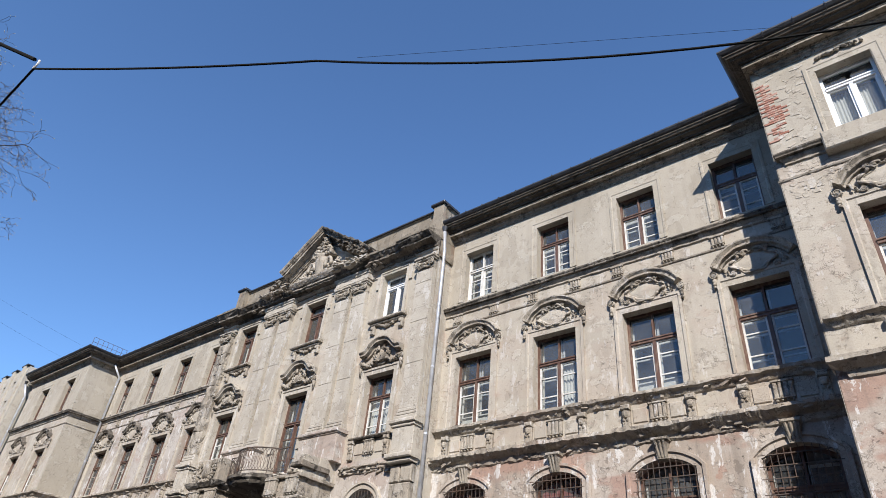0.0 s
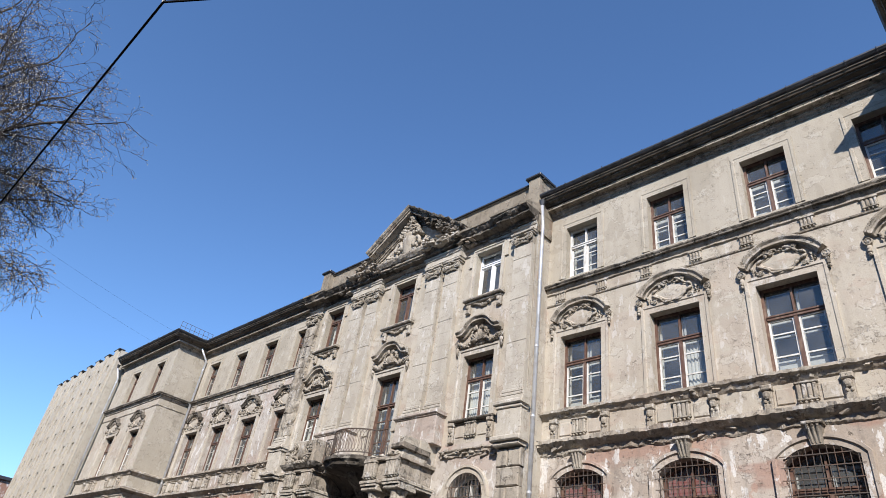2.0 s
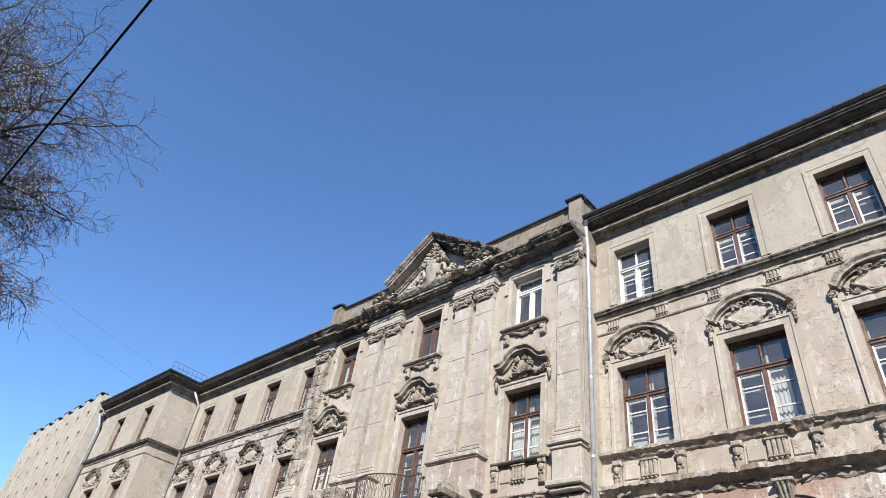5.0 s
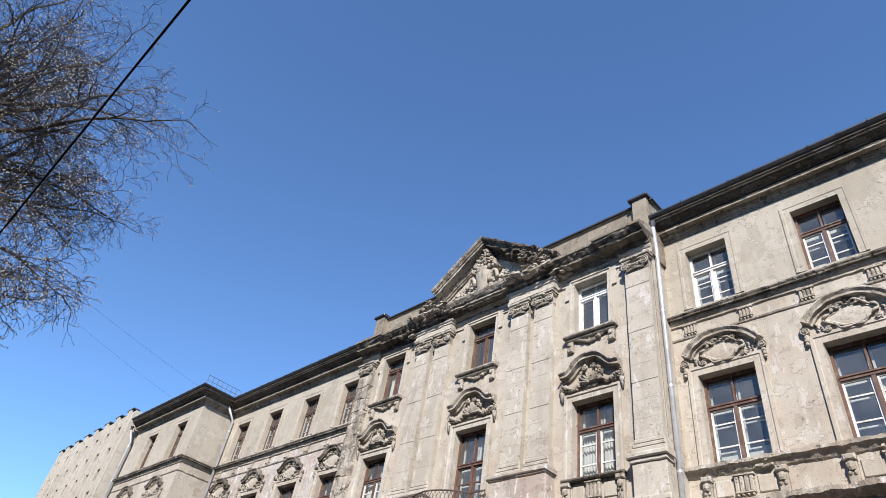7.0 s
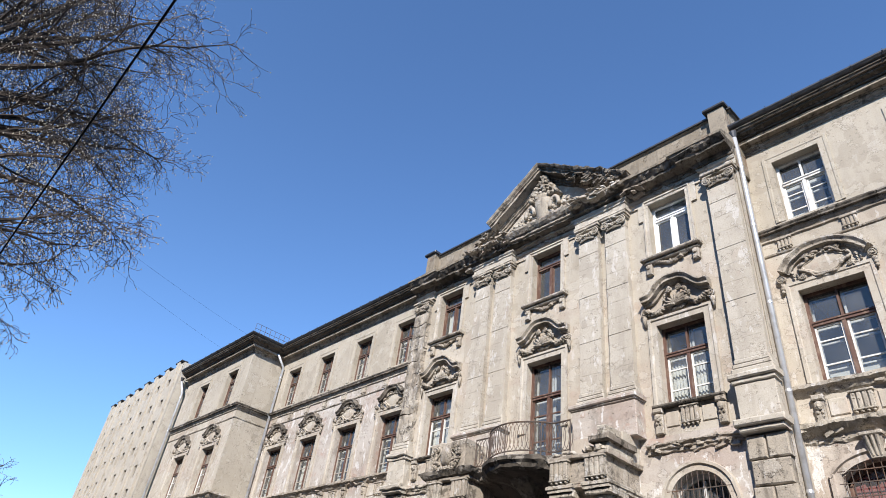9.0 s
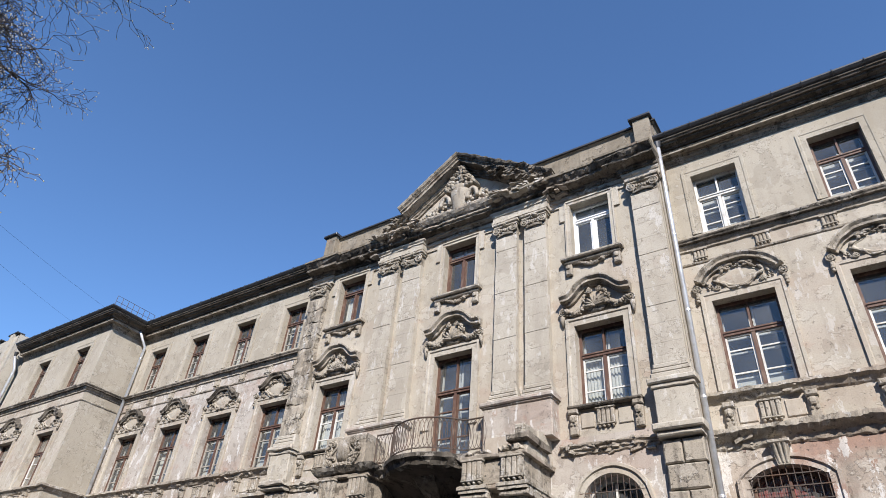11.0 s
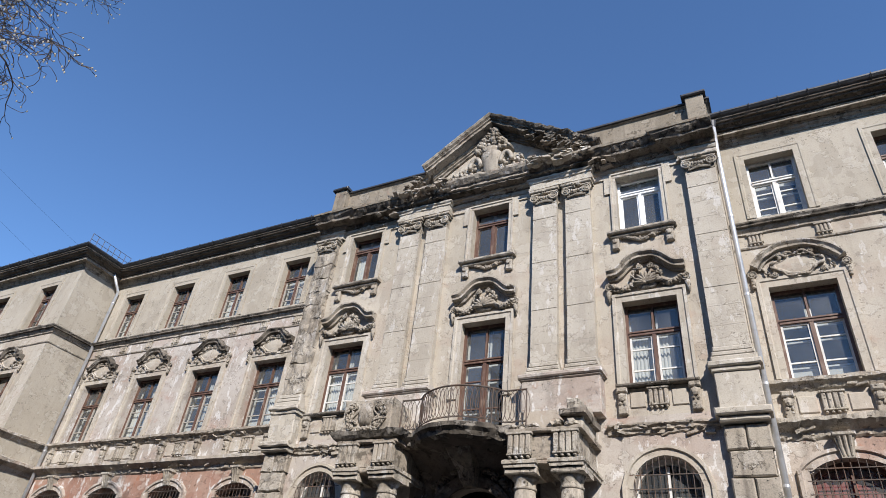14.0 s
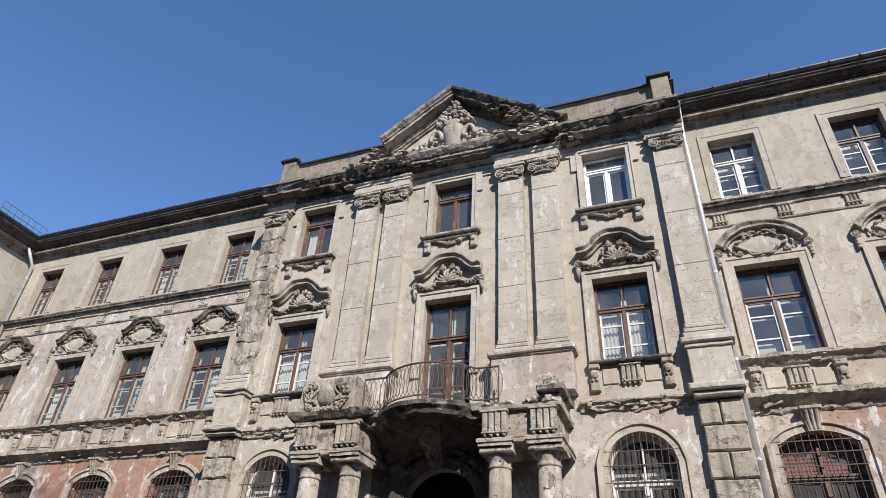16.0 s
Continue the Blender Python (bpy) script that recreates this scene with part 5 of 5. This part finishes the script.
# ---- pipes, roof rail, cables ----
def downpipe(x, y, z1, top, label):
    d = thing("downpipe", label, "downpipe", "downpipes")
    bm = bmesh.new()
    tube(bm, [top, (x, y, z1), (x, y, 0.3)], 0.068, 12)
    part("pipe", bm, ZINC, d, "", True)
    for z in (15.0, 12.9, 10.5, 8.2, 6.0, 3.4):
        bm = bmesh.new()
        tube(bm, [(x, y, z - 0.03), (x, y, z + 0.03)], 0.075, 12)
        box(bm, x - 0.012, x + 0.012, y, y + 0.12, z - 0.012, z + 0.012)
        part("clip", bm, ZINC, d)
    bm = bmesh.new()
    tube(bm, [(top[0], top[1], top[2] + 0.22), (top[0], top[1], top[2])], [0.12, 0.065], 10)
    part("hopper", bm, TIN, d)


downpipe(xr + 0.1, YW - 0.6, 15.3, (xr + 0.12, YW - 0.72, 16.1), "shiny zinc downpipe beside the middle part")
downpipe(pl + 0.25, YW - 0.14, 15.6, (pl + 0.35, YW - 0.72, 16.2), "dull zinc downpipe in the corner of the pavilion")
downpipe(xl - 0.2, YW - 0.2, 7.2, (xl - 0.2, YW - 0.2, 7.4), "thin zinc downpipe under the ledge")
downpipe(pl - PLONG[-1] - 0.12, YP - 0.2, 15.3, (pl - PLONG[-1] - 0.1, YP - 0.5, 16.0), "bent zinc downpipe at the far end of the pavilion")

roof_rail = thing("roof_railing", "thin iron safety railing on the pavilion roof", "railing")
pts = [(pl + 0.62, YP - 0.65 + 0.3 * i, 16.6) for i in range(8)]
for x, y, z in pts:
    bm = bmesh.new()
    tube(bm, [(x, y, z - 0.03), (x, y, z + 0.6)], 0.012, 5)
    part("post", bm, IRON, roof_rail)
for h in (0.3, 0.6):
    bm = bmesh.new()
    tube(bm, [(x, y, z + h) for x, y, z in pts], 0.011, 5)
    part("rail", bm, IRON, roof_rail)


def cable(name, a, b, sag, r, label):
    bm = bmesh.new()
    a, b = Vector(a), Vector(b)
    pts = []
    for i in range(41):
        u = i / 40
        pts.append(a.lerp(b, u) - Vector((0, 0, 4 * sag * u * (1 - u))))
    tube(bm, pts, r, 6)
    return tagged(part(name, bm, CABLE), label, "cable")


J = (-8.45, 0.57, 8.14)
TIE = (-4.95, 2.72, 8.03)
cable("street_cable", J, TIE, 0.06, 0.016, "black street cable between the hook and its tie")
cable("street_cable", TIE, (12.4, YP - 0.02, 16.0), 2.7, 0.016, "black street cable slung across to the pavilion")
cable("street_cable", J, (-45, 0.5, 7.5), 0.0, 0.016, "black street cable running along under the tree")
cable("thin_wire", (-4.5, 3.0, 8.06), (12.4, YP - 0.02, 9.0), 0.05, 0.0022, "thin wire beside the street cable")
cable("thin_wire", (pl - 0.4, 13.6, 16.72), (-33.4, -1.7, 16.6), 0.3, 0.0035, "thin aerial wire tied to the pavilion roof")
cable("thin_wire", (pl - 3.5, 13.6, 16.72), (-33.8, -1.4, 16.0), 0.3, 0.0035, "thin aerial wire tied to the pavilion roof")
hanger = thing("cable_hanger", "dark rod with an insulator hook holding the cable", "hanger")
bm = bmesh.new()
tube(bm, [(J[0] - 2.2, J[1] - 1.0, J[2] + 1.6), (J[0] - 0.02, J[1] - 0.05, J[2] + 0.16)], 0.028, 7)
part("rod", bm, CABLE, hanger)
bm = bmesh.new()
tube(bm, [(J[0] + 0.07 * math.sin(a), J[1], J[2] + 0.08 + 0.08 * math.cos(a)) for a in [math.tau * i / 14 for i in range(12)]], 0.014, 6)
part("hook", bm, WHITE, hanger, "pale insulator hook")

# ---- bare brick on the right pavilion ----
patch = thing("brick_patch", "bare red bricks where the plaster has fallen", "brickwork", kind="structure")
BRICK, bnt, bb = node_mat("old_brick")
info = bnt.nodes.new("ShaderNodeObjectInfo")
cr = blend(bnt, info.outputs["Random"], (0.27, 0.11, 0.075), (0.38, 0.215, 0.16))
bnt.links.new(blend(bnt, ramp(bnt, noise_of(bnt, 14, 5), 0.5, 0.65), cr, (0.42, 0.36, 0.30), amount=0.6), bb.inputs["Base Color"])
bb.inputs["Roughness"].default_value = 0.95
relief(bnt, bb, noise_of(bnt, 30, 4), 0.5)
bm = bmesh.new()
chamfer_box(bm, -0.12, 0.12, -0.012, 0.02, -0.0345, 0.0345, 0.006)
brick_mesh = mesh_of("brick", bm, BRICK)
rb = random.Random(8)
for i in range(27):
    for k in range(4):
        x = pr + 0.12 + k * 0.25 + (0.125 if i % 2 else 0)
        z = 13.5 + i * 0.077
        reach = 0.3 * math.sin(math.pi * min(1, (i + 2) / 28)) + 0.3 * noise.noise(Vector((i * 0.35, 3, 0))) + 0.1
        if x - pr - 0.12 <= reach and rb.random() < 0.9:
            o = new("brick", brick_mesh)
            o.parent = patch
            o.matrix_basis = pose(x + 0.01, YP - 0.002 - rb.random() * 0.01, z, 0, 0, rb.uniform(-1, 1))
bm = bmesh.new()
for i in range(150):
    z = rb.uniform(11.6, 12.55) if i < 100 else rb.uniform(13.2, 15.7)
    shard(bm, (pr + 0.22 + rb.random() ** 1.6 * 1.0, YP, z), (rb.uniform(0.03, 0.12), rb.uniform(0.008, 0.016), rb.uniform(0.02, 0.07)), i, 0.05)
part("plaster_crust", bm, WALL_MID, patch, "ragged crust of loose plaster")
sp = AXIS + PAVS[1] + PBAYS[1][0]
bm = bmesh.new()
chamfer_box(bm, sp - 0.95, sp + 4.2, YP - 0.28, YP, 12.5, 13.05, 0.03)
tagged(part("sill_block", bm, WALL), "thick plain plaster sill block under the pavilion window", "sill")

crest = thing("window_crest", "worn carved foliage over the pavilion window", "carving", "pavilion window crests")
bm = bmesh.new()
foliage(bm, [(-0.55, 0.0), (0.0, 0.06), (0.55, 0.0)], 0.0, 0.05, 34, 0.055, 81, 0.08)
part("leaves", bm, STONE, crest, "", True)
for b in PBAYS[1]:
    put(crest, pose(pr + b, YP, 15.62))

# ---- far block beyond the left pavilion ----
far = thing("far_building", "long plain beige block with ribs and small square windows", "building")
far.matrix_basis = pose(AXIS - 28.3, 12.75, 0, 0, 0, -2.1)
fh = []
for i in range(7):
    for j in range(8):
        big = j in (2, 4)
        x = -1.75 - i * 2.0
        z = 16.6 - j * 1.4
        fh.append((x - 0.28, x + 0.28, z - (0.5 if not big else 0.75), z, 0))
bm = bmesh.new()
wall_mesh(bm, -14.6, 0, 0, 17.35, 0, fh, 0.12)
part("wall", bm, BLOCK, far)
# dark box just behind the openings paints the unlit windows
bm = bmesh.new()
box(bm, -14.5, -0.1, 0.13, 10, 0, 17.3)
part("dark_core", bm, ROOM, far)
for x, y0, y1 in ((-14.6, 0.0, 10), (0.0, 0.0, 10)):
    bm = bmesh.new()
    box(bm, x - 0.1, x + 0.1, y0, y1, 0, 17.35)
    part("end_wall", bm, BLOCK, far)
bm = bmesh.new()
box(bm, -0.24, 0.24, -0.12, 0, 0, 17.5)
rib_mesh = mesh_of("rib", bm, BLOCK)
bm = bmesh.new()
box(bm, -0.55, 0.55, -0.14, 0.3, 17.5, 17.56)
cap_mesh = mesh_of("coping", bm, TIN)
for i in range(8):
    for nm, me in (("rib", rib_mesh), ("coping", cap_mesh)):
        o = new(nm, me)
        o.parent = far
        o.matrix_basis = pose(-0.75 - i * 2.0 if i < 7 else -14.35, 0, 0)


# ---- trees ----
def tree(name, base, height, starts, seed, levels, label, thick=0.15, twig=0.0055):
    """A bare tree: a trunk, limbs given by a height, a bearing, a rise and a length, each with its forks and twigs, and buds at the tips."""
    r = random.Random(seed)
    t = thing(name, label, "tree", at=base)
    tips = []

    def grow(wood, p, d, length, radius, level):
        n = 6 if level < 2 else 4
        pts, rad = [p.copy()], [radius]
        for i in range(n):
            d = (d + Vector((r.uniform(-1, 1), r.uniform(-1, 1), r.uniform(-0.8, 0.8))) * (0.14 + 0.13 * level)).normalized()
            if level >= levels - 1:
                d = (d + Vector((0, 0, -0.12))).normalized()
            p = p + d * (length / n)
            pts.append(p.copy())
            rad.append(radius * (1 - 0.5 * (i + 1) / n))
            if level < levels and i >= 1:
                for _ in range(2 if level > 1 else 1):
                    if r.random() < 0.72:
                        side = Vector((r.uniform(-1, 1), r.uniform(-1, 1), r.uniform(-0.7, 0.7))).normalized()
                        grow(wood, p, (d * 0.95 + side * 0.85).normalized(), length * r.uniform(0.45, 0.68), radius * (1 - 0.5 * i / n) * 0.5, level + 1)
        wood.append((pts, rad, 8 if level < 1 else 5 if level < 2 else 3))
        if level < levels:
            grow(wood, p, d, length * 0.6, radius * 0.5, level + 1)
        else:
            tips.append(p)

    trunk = [Vector((0.06 * math.sin(i), 0.05 * i, height * i / 8)) for i in range(9)]
    bm = bmesh.new()
    tube(bm, trunk, [0.36 - 0.022 * i for i in range(9)], 14)
    part("trunk", bm, BARK, t, "", True)
    for h, bearing, rise, length in starts:
        wood = []
        a = radians(bearing)
        k = min(8, max(1, round(h / height * 8)))
        grow(wood, trunk[k], Vector((math.cos(a), math.sin(a), rise)).normalized(), length, thick, 0)
        bm = bmesh.new()
        for pts, rad, sides in wood:
            tube(bm, pts, [max(twig, q) for q in rad], sides)
        part("limb", bm, BARK, t)
    bm = bmesh.new()
    for p in tips:
        v = [bm.verts.new(p + Vector(q) * 0.016) for q in ((1, 0, 0), (-1, 0, 0), (0, 1, 0), (0, -1, 0), (0, 0, 1.6), (0, 0, -1.6))]
        for f in ((0, 2, 4), (2, 1, 4), (1, 3, 4), (3, 0, 4), (2, 0, 5), (1, 2, 5), (3, 1, 5), (0, 3, 5)):
            bm.faces.new([v[i] for i in f])
    ob = part("bud_stuff", bm, BUDS, t, "small brown spring buds")
    ob["kind"] = "stuff"


tree("street_tree", (-24.7, -3.5, 0), 12.0,
     [(7.5, 88, 0.15, 2.9), (7.5, 70, 0.35, 3.1), (9, 100, 0.3, 3.2), (9, 78, 0.6, 3.4), (9, 55, 0.5, 3.1), (10.5, 90, 0.9, 3.7), (10.5, 64, 1.0, 3.6), (10.5, 110, 0.7, 3.5), (12, 80, 0.8, 3.8), (12, 95, 1.3, 3.9),
      (12, 50, 1.2, 3.6), (12, 70, 1.9, 4.0), (12, 120, 1.5, 3.4), (12, 200, 1.6, 3.0), (10.5, 290, 1.2, 2.8), (12, 75, 2.8, 4.2), (12, 40, 3.5, 4.2), (12, 95, 2.3, 4.3), (12, 100, 4.5, 4.3), (12, 85, 0.45, 3.6), (10.5, 82, 0.45, 3.4)],
     5, 4, "bare spring tree with fine curling twigs", 0.11, 0.0056)
tree("distant_tree", (-62, 6.4, 0), 8.0, [(6, 90, 1.2, 2.0), (7, 60, 1.6, 2.2), (8, 120, 2.0, 2.2), (8, 30, 2.5, 2.2), (7, 180, 1.2, 2.0), (7, 270, 1.2, 2.0)],
     9, 3, "bare brown tree far down the street", 0.12, 0.012)

# ---- plain end of the street and an added wall behind the walk ----
house = thing("distant_house", "red-brick house far down the street", "house")
bm = bmesh.new()
wall_mesh(bm, -95, -84, 0, 12.2, 16, [(-94 + 2.6 * i, -92.9 + 2.6 * i, 2 + 3.3 * k, 3.9 + 3.3 * k, 0) for i in range(4) for k in range(3)], 0.2)
box(bm, -84.02, -83.98, 16, 24, 0, 12.2)
part("wall", bm, WALL_RED, house)
# dark filling gives the house's openings their interior shade
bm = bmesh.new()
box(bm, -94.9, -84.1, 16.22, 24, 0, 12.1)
part("dark_core", bm, ROOM, house)
bm = bmesh.new()
box(bm, -95.3, -83.7, 15.7, 24, 12.2, 12.5)
part("roof", bm, TIN, house)
# unseen wall, invented to block low sky light and deepen the front's shadows
bm = bmesh.new()
box(bm, -95, 45, -16.4, -16, 0, 20)
tagged(part("fill_blocking_wall", bm, WALL_RED), "unseen plain wall added behind the walk to block sky fill", "wall", kind="structure")
